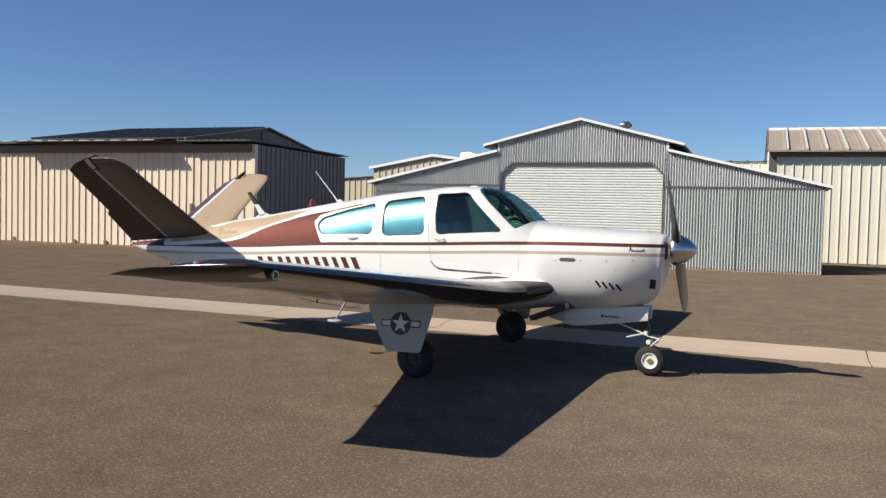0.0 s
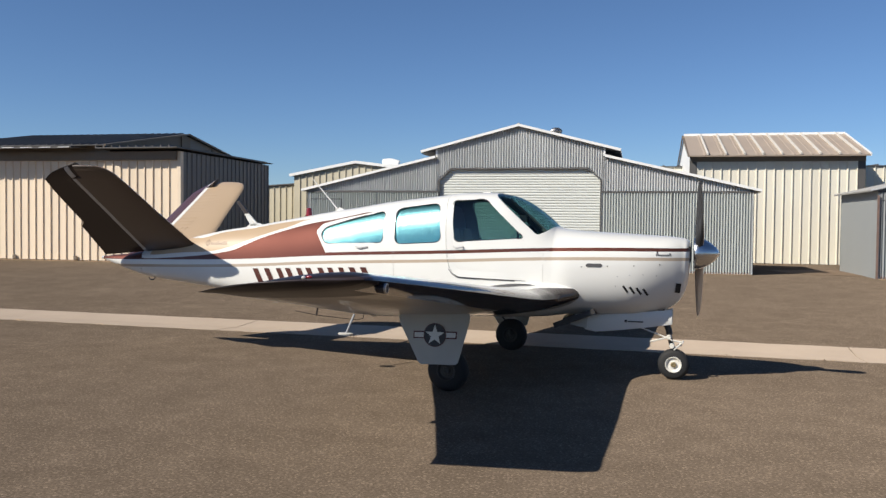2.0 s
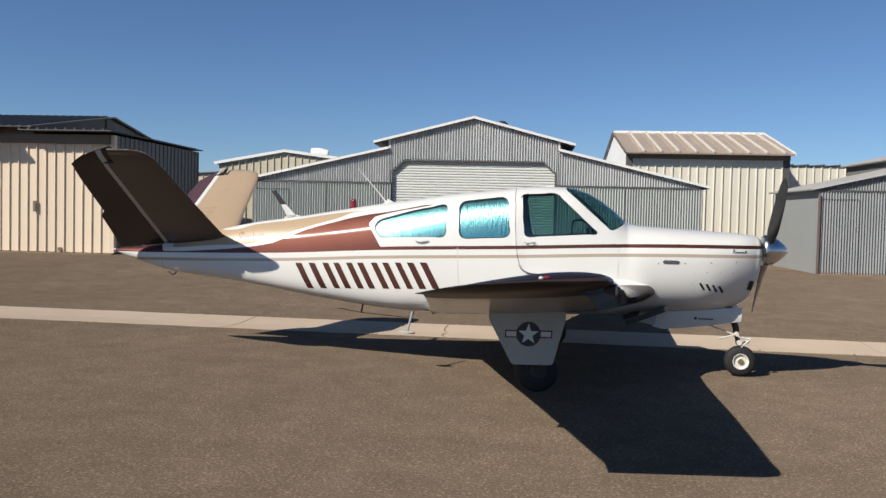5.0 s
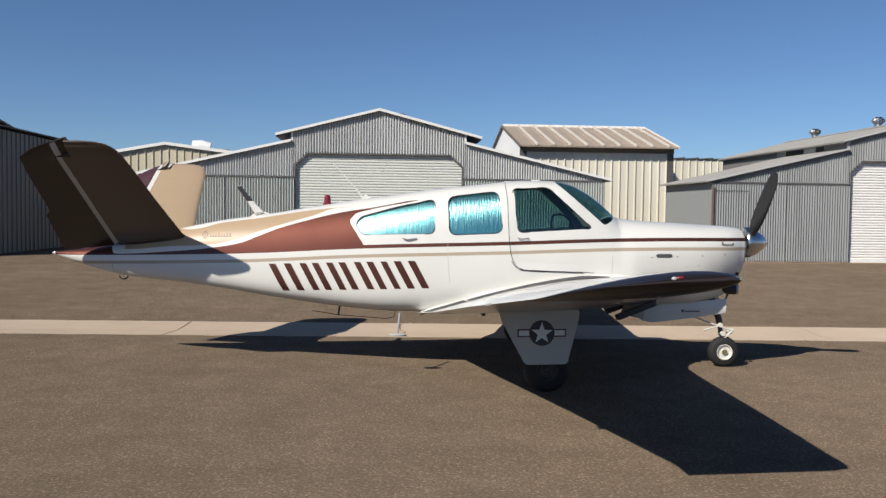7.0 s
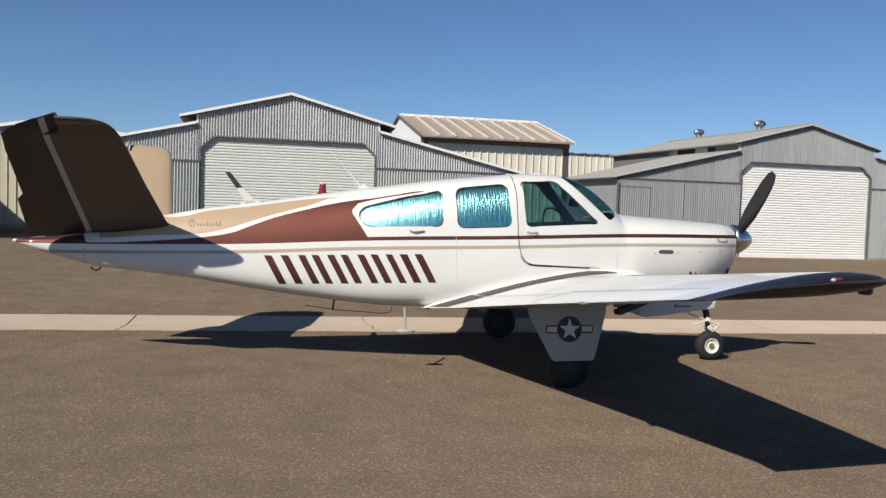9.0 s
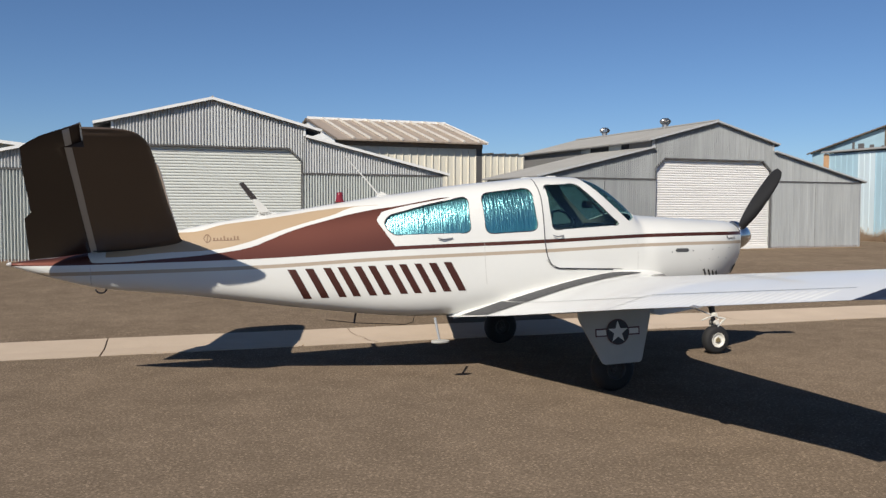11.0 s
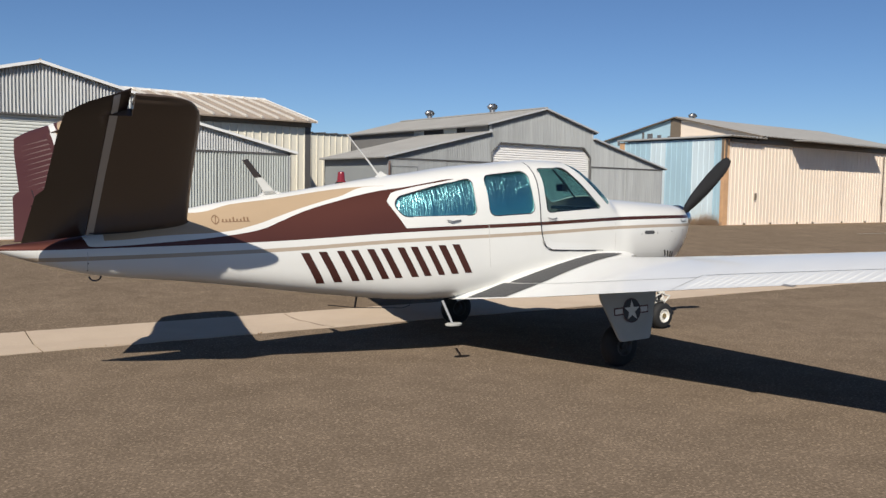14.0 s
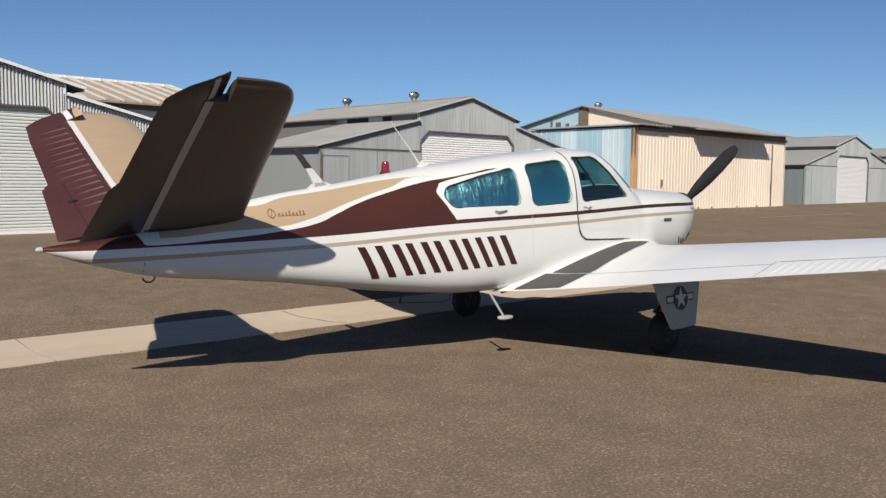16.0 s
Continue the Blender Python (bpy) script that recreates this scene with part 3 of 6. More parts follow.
turbine(at((-5, 15.2), 5, 0.56, 4.2, 4.58), 0.85)


# ---- the two long sheds ----
def long_shed(m, front, side, label, mirror=1, length=16.2, wall=3.88, apex=5.2, setback=2.5, depth=6.0, ridge=4.6, post=M_rust, roofmat=M_roof, canopy=(5.0, 13.0), pitch=0.2, upper=None, roof_end=None, out=1.0, dashes=0, over=0.4, pw=0.22, wavy=True, rib=0.04, band=0.27):
    """A shed with its door front towards the apron, a lower end bay at u = 0 and a gable set back from it. mirror=-1: the bay is at the other end."""
    s = thing("storage_hangar", m, label, "hangar", "row of hangars")
    k = mirror
    upper = upper or front
    rend = roof_end or length
    X = lambda u: k * u
    span = lambda a, c: tuple(sorted((X(a), X(c))))
    wall_sheets(s, front, *span(pw, length), 0.0, wall - band + 0.02, 0.0, pitch, rib, rib=True, waves=4)
    bm = B()
    box(bm, *span(pw, length), 0.055, 0.08, 0.05, wall - band)
    w = part("door_frame", bm, M_fascia, s)
    for a in (14.4,):
        bm = B()
        box(bm, *span(a, a + 0.05), -0.06, -0.02, 0.0, wall - 0.3)
        part("door_seam", bm, M_fascia, w)
    for a, z in ((2.4, 1.35), (14.3, 1.2)):
        bm = B()
        box(bm, *span(a, a + 0.09), -0.09, -0.035, z - 0.16, z + 0.16, bevel=0.01)
        part("latch", bm, M_fascia, w)
    for a in (1.6, 3.7, 6.0, 7.4, 10.2, 12.6):
        bm = B()
        box(bm, *span(a, a + 0.12), -0.07, -0.03, 0.02, 0.14)
        part("roller_bracket", bm, M_fascia, w)
    bm = B()
    box(bm, *span(pw, length), -0.12, 0.06, wall - band, wall)
    part("fascia", bm, M_fascia, s)
    bm = B()
    box(bm, *span(-0.02, pw), -0.05, 0.12, 0.0, wall, bevel=0.01)
    part("corner_post", bm, post, s)
    # end wall of the low bay
    if k > 0:
        for a, c, m_ in ((0.12, 0.5, side), (0.5, 1.7, M_paleblue), (1.7, 3.2, side), (3.2, 4.1, M_paleblue), (4.1, depth - 0.3, side)):
            bm = B()
            corrugated(bm, a, c, 0.0, wall, 0.0, 0.3, 0.02, rib=True, along="y")
            part("wall_sheet", bm, m_, s, "faded blue ribbed sheet" if m_ == side else "bleached pale blue ribbed sheet")
        bm = B()
        box(bm, -0.04, 0.06, depth - 0.3, depth, 0.0, wall)
        part("corner_post", bm, post, s)
        bm = B()
        slab(bm, [(-0.032, -0.03, wall - 0.02), (-0.032, 0.1, wall - 0.02), (-0.032, 0.08, wall - 1.15), (-0.032, 0.03, wall - 1.5), (-0.032, -0.02, wall - 0.7)], (-0.006, 0, 0))
        slab(bm, [(-0.02, -0.056, wall - 0.02), (0.18, -0.056, wall - 0.02), (0.15, -0.056, wall - 0.75), (0.10, -0.056, wall - 1.45), (0.02, -0.056, wall - 1.2)], (0, -0.006, 0))
        part("peeled_streak", bm, M_fascia, s, "dark streak where the post has lost its paint")
    else:
        bm = B()
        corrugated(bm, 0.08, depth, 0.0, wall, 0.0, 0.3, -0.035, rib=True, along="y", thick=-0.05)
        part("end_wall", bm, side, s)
    bm = B()
    roof_sheet(bm, (X(-0.15), -over, wall + 0.10), (X(setback + 0.2), -over, wall + 0.10), (X(setback + 0.2), depth + 0.1, wall + 0.08), (X(-0.15), depth + 0.1, wall + 0.08), 0.3, 0.06, 0.03, wave=wavy)
    part("bay_roof", bm, roofmat, s)
    # gable end, the front half in one paint and the rear half in the other
    eave = wall + 0.22
    far = 2 * ridge
    bm = B()
    box(bm, *span(setback, rend), -0.03, 0.06, wall, eave + 0.02)
    part("eave_closer", bm, M_fascia, s)
    bm = B()
    slab(bm, [(X(setback), 0.0, wall - 0.1), (X(setback), ridge, wall - 0.1), (X(setback), ridge, apex), (X(setback), 0.0, eave)], (X(0.06), 0, 0))
    part("gable_panel", bm, upper, s)
    bm = B()
    slab(bm, [(X(setback), ridge, 0), (X(setback), far, 0), (X(setback), far, eave + 0.1), (X(setback), ridge, apex)], (X(0.06), 0, 0))
    part("gable_panel", bm, side, s)
    for i in range(7):
        bm = B()
        y = ridge + 0.35 + i * 0.55
        box(bm, *span(setback - 0.02, setback - 0.005), y, y + 0.14 + 0.1 * (i % 3), wall + 0.05, wall + 0.42 + 0.5 * ((i * 5) % 4) / 3 - 0.08 * i)
        part("peeled_strip", bm, M_shadeside, s, "dark strip where paint has peeled")
    bm = B()
    box(bm, *span(setback - 0.05, setback + 0.07), ridge - 0.3, ridge + 0.3, wall - 0.1, apex - 0.05)
    part("gable_post", bm, M_fascia, s)
    # main roof, two slopes
    bm = B()
    roof_sheet(bm, (X(setback - 0.15), ridge, apex + 0.05), (X(rend), ridge, apex + 0.05), (X(rend), -over, eave - 0.03), (X(setback - 0.15), -over, eave - 0.03), 0.3, 0.05, 0.03, wave=wavy)
    part("front_slope", bm, roofmat, s)
    bm = B()
    roof_sheet(bm, (X(setback - 0.15), ridge, apex + 0.05), (X(rend), ridge, apex + 0.05), (X(rend), far + 0.2, eave + 0.06), (X(setback - 0.15), far + 0.2, eave + 0.06), 0.3, 0.05, 0.03, wave=wavy)
    part("rear_slope", bm, roofmat, s)
    bm = B()
    beam(bm, (X(setback - 0.17), ridge, apex + 0.03), (X(setback - 0.17), -over - 0.02, eave - 0.05), 0.05, 0.06)
    beam(bm, (X(setback - 0.17), ridge, apex + 0.03), (X(setback - 0.17), far + 0.2, eave + 0.04), 0.05, 0.06)
    part("rake_trim", bm, M_fascia, s)
    # canopy over the sliding doors
    bm = B()
    slab(bm, [(X(canopy[0]), -out, wall + 0.07), (X(canopy[1]), -out, wall + 0.07), (X(canopy[1]), 0.0, wall + 0.13), (X(canopy[0]), 0.0, wall + 0.13)], (0, 0, 0.045))
    part("door_canopy", bm, roofmat, s)
    # pale bars added as the sunlit spots along the canopy edge
    for i in range(dashes):
        a = canopy[0] + 0.05 + i * 0.68
        bm = B()
        box(bm, *span(a, a + 0.42), -out - 0.03, -out - 0.005, wall + 0.08, wall + 0.108)
        part("edge_clip", bm, M_galv, s, "pale bar for a sunlit spot on the canopy edge")
    if roof_end:
        bm = B()
        roof_sheet(bm, (X(rend - 0.1), -0.4, wall + 0.10), (X(length + 0.1), -0.4, wall + 0.10), (X(length + 0.1), depth + 0.1, wall + 0.08), (X(rend - 0.1), depth + 0.1, wall + 0.08), 0.25, 0.03, 0.05)
        part("bay_roof", bm, roofmat, s)
        bm = B()
        slab(bm, [(X(rend), 0.0, wall - 0.1), (X(rend), ridge, wall - 0.1), (X(rend), ridge, apex), (X(rend), 0.0, eave)], (X(-0.06), 0, 0))
        slab(bm, [(X(rend), ridge, 0), (X(rend), far, 0), (X(rend), far, eave + 0.1), (X(rend), ridge, apex)], (X(-0.06), 0, 0))
        part("gable_panel", bm, side, s)
    bm = B()
    box(bm, *span(length - 0.08, length), 0.0, depth if roof_end else far, 0.0, wall if roof_end else eave)
    box(bm, *span(setback + 0.1, rend), far - 0.08, far, 0.0, eave + 0.1)
    box(bm, *span(0.06, setback), depth - 0.06, depth, 0.0, wall)
    part("rear_wall", bm, M_shadeside, s)
    return s


long_shed(at((22.7, 18.2), 5, 0, 0, 0.24), M_peach, M_blue, "peach ribbed hangar with faded blue end wall and rust post", apex=5.2, wall=3.9, out=1.08, pw=0.34, pitch=0.29, rib=0.022, band=0.13)
turbine(at((22.7, 18.2), 5, 4.6, 5.2, 5.52), 0.9)
long_shed(at((-15.65, 13.7), 5, 0, 0, 0.3), M_sand, M_slatewall, "sand-coloured ribbed hangar with dark roof and slate end wall", mirror=-1, length=15.0, wall=3.5, apex=4.5, roof_end=9.0, out=0.80, dashes=10,
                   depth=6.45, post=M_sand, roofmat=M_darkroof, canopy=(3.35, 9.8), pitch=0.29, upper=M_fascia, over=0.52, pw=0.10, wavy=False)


# ---- buildings behind the row ----
def rear_store():
    """Beige store with a tan ribbed roof that slopes towards the apron."""
    m = at((5.0, 23.6), 5, 0, 0, 0.3)
    s = thing("storage_building", m, "beige ribbed metal building with tan standing-seam roof", "building")
    wall_sheets(s, M_beige, -5.35, 0.12, 0.0, 3.86, 0.0, 0.33, 0.045, rib=True, waves=3)
    for a in (-5.56, 0.12):
        bm = B()
        box(bm, a, a + 0.25, -0.02, 0.1, 0.0, 3.86)
        part("corner_panel", bm, M_darkroof, s)
    bm = B()
    box(bm, -5.5, 0.36, -0.10, 0.0, 3.66, 3.84)
    part("eave_fascia", bm, M_fascia, s)
    bm = B()
    roof_sheet(bm, (-5.53, 5.0, 5.12), (0.77, 5.0, 5.12), (0.42, -0.4, 3.86), (-5.6, -0.4, 3.86), 0.66, 0.02, 0.05)
    roof = part("roof", bm, M_tanroof, s)
    for i in range(1, 10):
        f = i / 9.55
        a, c = Vector((-5.53 + 6.3 * f, 5.0, 5.12)), Vector((-5.6 + 6.02 * f, -0.42, 3.86))
        bm = B()
        beam(bm, a + Vector((0, 0, 0.05)), c + Vector((0, 0, 0.05)), 0.06, 0.075)
        part("standing_seam", bm, M_roofrib, roof)
    bm = B()
    beam(bm, (-5.53, 5.0, 5.15), (0.77, 5.0, 5.15), 0.1, 0.1)
    beam(bm, (0.79, 5.0, 5.12), (0.44, -0.4, 3.86), 0.06, 0.1)
    part("ridge_trim", bm, M_whitetrim, s)
    bm = B()
    slab(bm, [(-5.56, 0.1, 0), (-5.5, 9.8, 0), (-5.5, 9.8, 3.88), (-5.5, 5.0, 5.05), (-5.56, 0.1, 3.9)], (0.08, 0, 0))
    part("side_wall", bm, M_whitetrim, s)
    bm = B()
    slab(bm, [(0.36, 0.1, 0), (0.7, 4.9, 0), (0.7, 4.9, 5.05), (0.36, 0.1, 3.9)], (-0.08, 0, 0))
    slab(bm, [(0.7, 4.9, 0), (0.7, 9.8, 0), (0.7, 9.8, 3.88), (0.7, 4.9, 5.05)], (-0.08, 0, 0))
    part("side_wall", bm, M_beige, s)
    bm = B()
    box(bm, -5.42, 0.62, 9.7, 9.8, 0, 3.88)
    part("rear_wall", bm, M_beige, s)
    bm = B()
    roof_sheet(bm, (-5.53, 5.0, 5.12), (0.77, 5.0, 5.12), (0.77, 10.2, 3.86), (-5.53, 10.2, 3.86), 0.66, 0.02, 0.05)
    part("rear_slope", bm, M_tanroof, s)
    bm = B()
    beam(bm, (-5.58, 5.0, 5.10), (-5.63, -0.4, 3.84), 0.05, 0.07)
    beam(bm, (-5.58, 5.0, 5.10), (-5.58, 10.2, 3.84), 0.05, 0.07)
    part("rake_trim", bm, M_fascia, s)


rear_store()


def rear_range():
    """A long low range behind, seen in the gaps."""
    m = at((5, 29.5), 5, 0, 0, 0.3)
    s = thing("rear_shed", m, "long low beige ribbed shed behind the hangars", "building")
    wall_sheets(s, M_beige, -14.0, 9.0, 0.0, 3.87, 0.0, 0.33, 0.045, rib=True, waves=3)
    bm = B()
    roof_sheet(bm, (-14, 6, 4.1), (9, 6, 4.1), (9, -0.08, 3.9), (-14, -0.08, 3.9), 0.66, 0.05, 0.025)
    part("roof", bm, M_darkroof, s)
    bm = B()
    box(bm, -14, 9, 5.9, 6.0, 0, 4.0)
    part("rear_wall", bm, M_beige, s)


rear_range()


def gabled_store():
    m = at((-15.5, 25.5), 5, 0, 0, 0.3)
    s = thing("storage_building", m, "olive-beige ribbed building with shallow white-edged gable", "building")
    top = lambda u: 3.98 - (0.178 if u < 0.62 else 0.118) * abs(u - 0.62)
    wall_sheets(s, M_olive, -2.32, 6.0, 0.0, lambda u: top(u) - 0.03, 0.0, 0.3, 0.045, rib=True, waves=3)
    bm = B()
    beam(bm, (-2.5, -0.1, top(-2.5)), (0.62, -0.1, 4.0), 0.1, 0.12)
    beam(bm, (0.62, -0.1, 4.0), (6.1, -0.1, top(6.1)), 0.1, 0.12)
    part("rake_trim", bm, M_whitetrim, s)
    for a, c in ((-2.5, 0.62), (0.62, 6.1)):
        bm = B()
        roof_sheet(bm, (a, -0.1, top(a)), (a, 9, top(a)), (c, 9, top(c)), (c, -0.1, top(c)), 0.4, 0.02)
        part("roof", bm, M_roof, s)
    bm = B()
    box(bm, -2.32, -2.26, 0.05, 9, 0, top(-2.3) - 0.05)
    box(bm, -2.3, 6.0, 8.9, 9, 0, 3.2)
    part("rear_wall", bm, M_olive, s)
    bm = B()
    corrugated(bm, -6.5, -2.36, 0.0, lambda u: 2.75 + 0.07 * (u + 6.5) / 1.0 * 0.9, 0.6, 0.3, 0.045, rib=True)
    part("annex_wall", bm, M_olive, s)
    bm = B()
    slab(bm, [(-6.5, 0.5, 2.78), (-2.36, 0.5, 3.05), (-2.36, 5, 3.2), (-6.5, 5, 3.0)], (0, 0, 0.05))
    part("annex_roof", bm, M_darkroof, s)
    d = thing("roof_cooler", at((-15.5, 25.5), 5, 1.3, 2.0, 4.02), "white evaporative cooler with a round duct on a roof", "cooler")
    bm = B()
    tube(bm, [(0.0, 0, 0.28), (0.35, 0, 0.30), (0.7, 0.05, 0.22)], [0.3, 0.3, 0.28], 16)
    part("drum", bm, M_whitetrim, d, smooth=40)
    bm = B()
    box(bm, 0.45, 1.5, -0.3, 0.35, -0.25, 0.22, bevel=0.03)
    part("duct", bm, M_greytrim, d)


gabled_store()


# pale roof of the bay that backs on to the weathered hangar
bm = B()
slab(bm, [(2.58, 3.9, 3.66), (4.5, 3.9, 3.12), (4.5, 6.4, 3.20), (2.58, 6.4, 3.74)], (0, 0, -0.05))
slab(bm, [(2.58, 3.95, 0.0), (4.5, 3.95, 0.0), (4.5, 3.95, 3.08), (2.58, 3.95, 3.62)], (0, 0.05, 0))
part("rear_bay", bm, M_beige, hangar_c, "pale roof of the bay behind")


# openings left under the upper eave, with odd sheets nailed between them
for y0, y1, z0, z1, m_, nm in ((2.50, 3.62, 3.36, 3.55, M_dark, "eave_gap"), (1.28, 1.70, 3.36, 3.56, M_dark, "eave_gap"), (3.66, 4.25, 3.35, 3.545, M_galv3, "patch_sheet"), (1.74, 2.45, 3.35, 3.55, M_galv3, "patch_sheet")):
    bm = B()
    box(bm, -2.505, -2.492, y0, y1, z0, z1)
    part(nm, bm, m_, hangar_c, "dark opening under the eave" if m_ == M_dark else "pale sheet nailed over the wall")


# rusted post where the near corner of the weathered hangar has lost its paint
rp = thing("corner_post", at((10, 16.1), 6, 0.95 - 6.56, -0.11), "rust-streaked corner post on the weathered hangar", "post")
bm = B()
box(bm, -0.02, 0.035, -0.03, 0.0, 0.0, 2.2)
part("angle_iron", bm, M_rustred, rp)


# ---- concrete valley gutter, slab by slab ----
def gutter():
    g = tagged(new("gutter"), "pale concrete valley gutter in long slabs", "gutter", kind="structure")
    L = 8.8
    for i in range(-7, 8):
        x0, x1 = -6.65 + i * L, -6.65 + (i + 1) * L - 0.018
        bm = B()
        n = 60
        rows = []
        for e, z in ((0, 0.006), (1, -0.026), (2, 0.008)):
            row = []
            for j in range(n + 1):
                x = x0 + (x1 - x0) * j / n + (e - 1) * -0.015
                jig = 0.03 * noise.noise((x * 2.1, e * 7.0, 0)) + 0.018 * noise.noise((x * 9.0, e * 3.0, 5.0)) if e != 1 else 0
                row.append((x, gutter_y(x, e) + jig, z))
            rows.append(row)
        top = [[bm.verts.new(p) for p in r] for r in rows]
        bot = [[bm.verts.new((p[0], p[1], p[2] - 0.1)) for p in r] for r in rows]
        for a in (0, 1):
            for j in range(n):
                bm.faces.new((top[a][j], top[a][j + 1], top[a + 1][j + 1], top[a + 1][j]))
        for j in range(n):
            bm.faces.new((top[0][j + 1], top[0][j], bot[0][j], bot[0][j + 1]))
            bm.faces.new((top[2][j], top[2][j + 1], bot[2][j + 1], bot[2][j]))
        for j in (0, n):
            for a in (0, 1):
                bm.faces.new((top[a][j], top[a + 1][j], bot[a + 1][j], bot[a][j]))
        part("slab", bm, M_concrete, g)


gutter()


def gutter_crack(x0, x1, seed):
    """A crack that wanders across a slab."""
    rnd = random.Random(seed)
    bm = B()
    pts = []
    for i in range(9):
        t = i / 8
        x = x0 + (x1 - x0) * t + (rnd.uniform(-0.05, 0.05) if 0 < i < 8 else 0)
        y = gutter_y(x, 0) + 0.04 + 1.2 * t
        pts.append((x, y, 0.006 - 0.033 * (1 - abs(2 * t - 1)) + 0.003))
    rows = [[bm.verts.new((p[0] - w, p[1], p[2])), bm.verts.new((p[0] + w, p[1], p[2]))] for p, w in ((p, rnd.uniform(0.004, 0.010)) for p in pts)]
    for r0, r1 in zip(rows, rows[1:]):
        bm.faces.new((r0[0], r0[1], r1[1], r1[0]))
    part("crack", bm, M_dirt, bpy.data.objects["gutter"])


gutter_crack(-3.50, -3.66, 31)


def edge_litter():
    """Dry tufts and crumbs of asphalt along the gutter's two edges."""
    rnd = random.Random(11)
    bm = B()
    for c in range(26):
        edge = rnd.choice((0, 0, 2))
        cx = rnd.uniform(-14, 14)
        for i in range(rnd.randint(5, 16)):
            x = cx + rnd.gauss(0, 0.12)
            y = gutter_y(x, edge) + rnd.gauss(0, 0.02)
            h, w, a = rnd.uniform(0.008, 0.026), rnd.uniform(0.005, 0.014), rnd.uniform(0, 6.28)
            bm.faces.new([bm.verts.new(p) for p in ((x - w, y, 0.0), (x + w, y + w * 0.5, 0.0), (x + 0.6 * h * math.cos(a), y + 0.6 * h * math.sin(a), h))])
    tagged(part("gutter_weeds", bm, M_weeds), "small dry tufts along the concrete gutter", "weeds", kind="stuff")


edge_litter()


def weeds():
    rnd = random.Random(4)
    bm = B()
    for i in range(5200):
        u = rnd.uniform(-0.1, 5.6)
        x, y = 22.7 - 0.12 - 0.087 * u - abs(rnd.gauss(0, 0.3)), 18.2 + u
        h = rnd.uniform(0.15, 0.75) * (0.55 + 0.45 * math.sin(u * 1.9 + 0.7) ** 2)
        if rnd.random() < 0.006:
            h = rnd.uniform(0.9, 1.4)
        a = rnd.uniform(0, 6.28)
        dx, dy = 0.35 * h * math.cos(a) if h < 0.8 else 0.06, 0.35 * h * math.sin(a) if h < 0.8 else 0.04
        w = 0.010 + 0.01 * rnd.random()
        bm.faces.new([bm.verts.new(p) for p in ((x - w, y, 0.24), (x + w, y + w, 0.24), (x + dx, y + dy, 0.24 + h))])
    tagged(part("dry_weeds", bm, M_weeds), "dry brown weeds along a blue wall", "weeds", kind="stuff")


weeds()


# faded guide line on the far apron
bm = B()
for k in range(5):
    x0, x1 = 24.0 + k * 1.9, 25.9 + k * 1.9
    ps = []
    for x, dy in ((x0, -0.05), (x1, -0.05), (x1, 0.05), (x0, 0.05)):
        y = 12.6 + 0.05 * (x - 24.0) + dy
        ps.append((x, y, ground_z(x, y) + 0.012))
    slab(bm, ps, (0, 0, -0.006))
tagged(part("painted_line", bm, M_line), "faded pale guide line painted on the asphalt", "marking", kind="structure")


def ground_patch(name, cx, cy, rx, ry, turn, label, material, seed):
    """An irregular patch that lies on the ground."""
    bm = B()
    ring, n = [], 48
    mid = bm.verts.new((cx, cy, ground_z(cx, cy) + 0.02))
    for k in range(n):
        a = 2 * math.pi * k / n
        r = 1 + 0.35 * noise.noise((math.cos(a) * 1.6, math.sin(a) * 1.6, seed)) + 0.15 * noise.noise((math.cos(a) * 6, math.sin(a) * 6, seed))
        dx, dy = rx * r * math.cos(a), ry * r * math.sin(a)
        x, y = cx + dx * math.cos(turn) - dy * math.sin(turn), cy + dx * math.sin(turn) + dy * math.cos(turn)
        ring.append(bm.verts.new((x, y, ground_z(x, y) + 0.008)))
    for k in range(n):
        bm.faces.new((mid, ring[k], ring[(k + 1) % n]))
    return tagged(part(name, bm, material), label, "dirt", kind="structure")


ground_patch("dirt_patch", 3.6, 18.2, 1.5, 1.5, 0.2, "bare brown dirt between two hangars", M_dirt, 3.0)


def dirt_strip(origin, theta, u0, u1, width, seed):
    """Dust and grit that has gathered along the foot of a wall."""
    bm = B()
    c, si = math.cos(radians(theta)), math.sin(radians(theta))
    n = int((u1 - u0) / 0.25)
    rows = []
    for i in range(n + 1):
        u = u0 + (u1 - u0) * i / n
        w = width * (0.55 + 0.9 * abs(noise.noise((u * 0.9, seed, 0.3))) + 0.35 * noise.noise((u * 4.1, seed, 2.0)))
        row = []
        for v, up in ((0.04, 0.016), (-0.5 * w, 0.014), (-w, 0.004)):
            x, y = origin[0] + u * c - v * si, origin[1] + u * si + v * c
            row.append(bm.verts.new((x, y, ground_z(x, y) + up)))
        rows.append(row)
    for r0, r1 in zip(rows, rows[1:]):
        for j in (0, 1):
            bm.faces.new((r0[j], r0[j + 1], r1[j + 1], r1[j]))
    tagged(part("dirt_strip", bm, M_grit), "brown grit gathered along the foot of a wall", "dirt", kind="structure")


dirt_strip((-5, 15.2), 5, -6.6, 6.4, 0.30, 1.0)
dirt_strip((10, 16.1), 6, -5.6, 7.5, 0.32, 2.0)
dirt_strip((22.7, 18.2), 5, 0.0, 16.2, 0.45, 3.0)
dirt_strip((-15.65, 13.7), 5, -15.0, 0.0, 0.25, 4.0)


# ---- the aeroplane: x forward, y to its left, z up; the nose wheel stands at x = 0 ----
plane = thing("aeroplane", pose(0, 0.08, 0, 0, 0, 0.64), "white V-tailed light aeroplane with brown and tan stripes", "aeroplane")

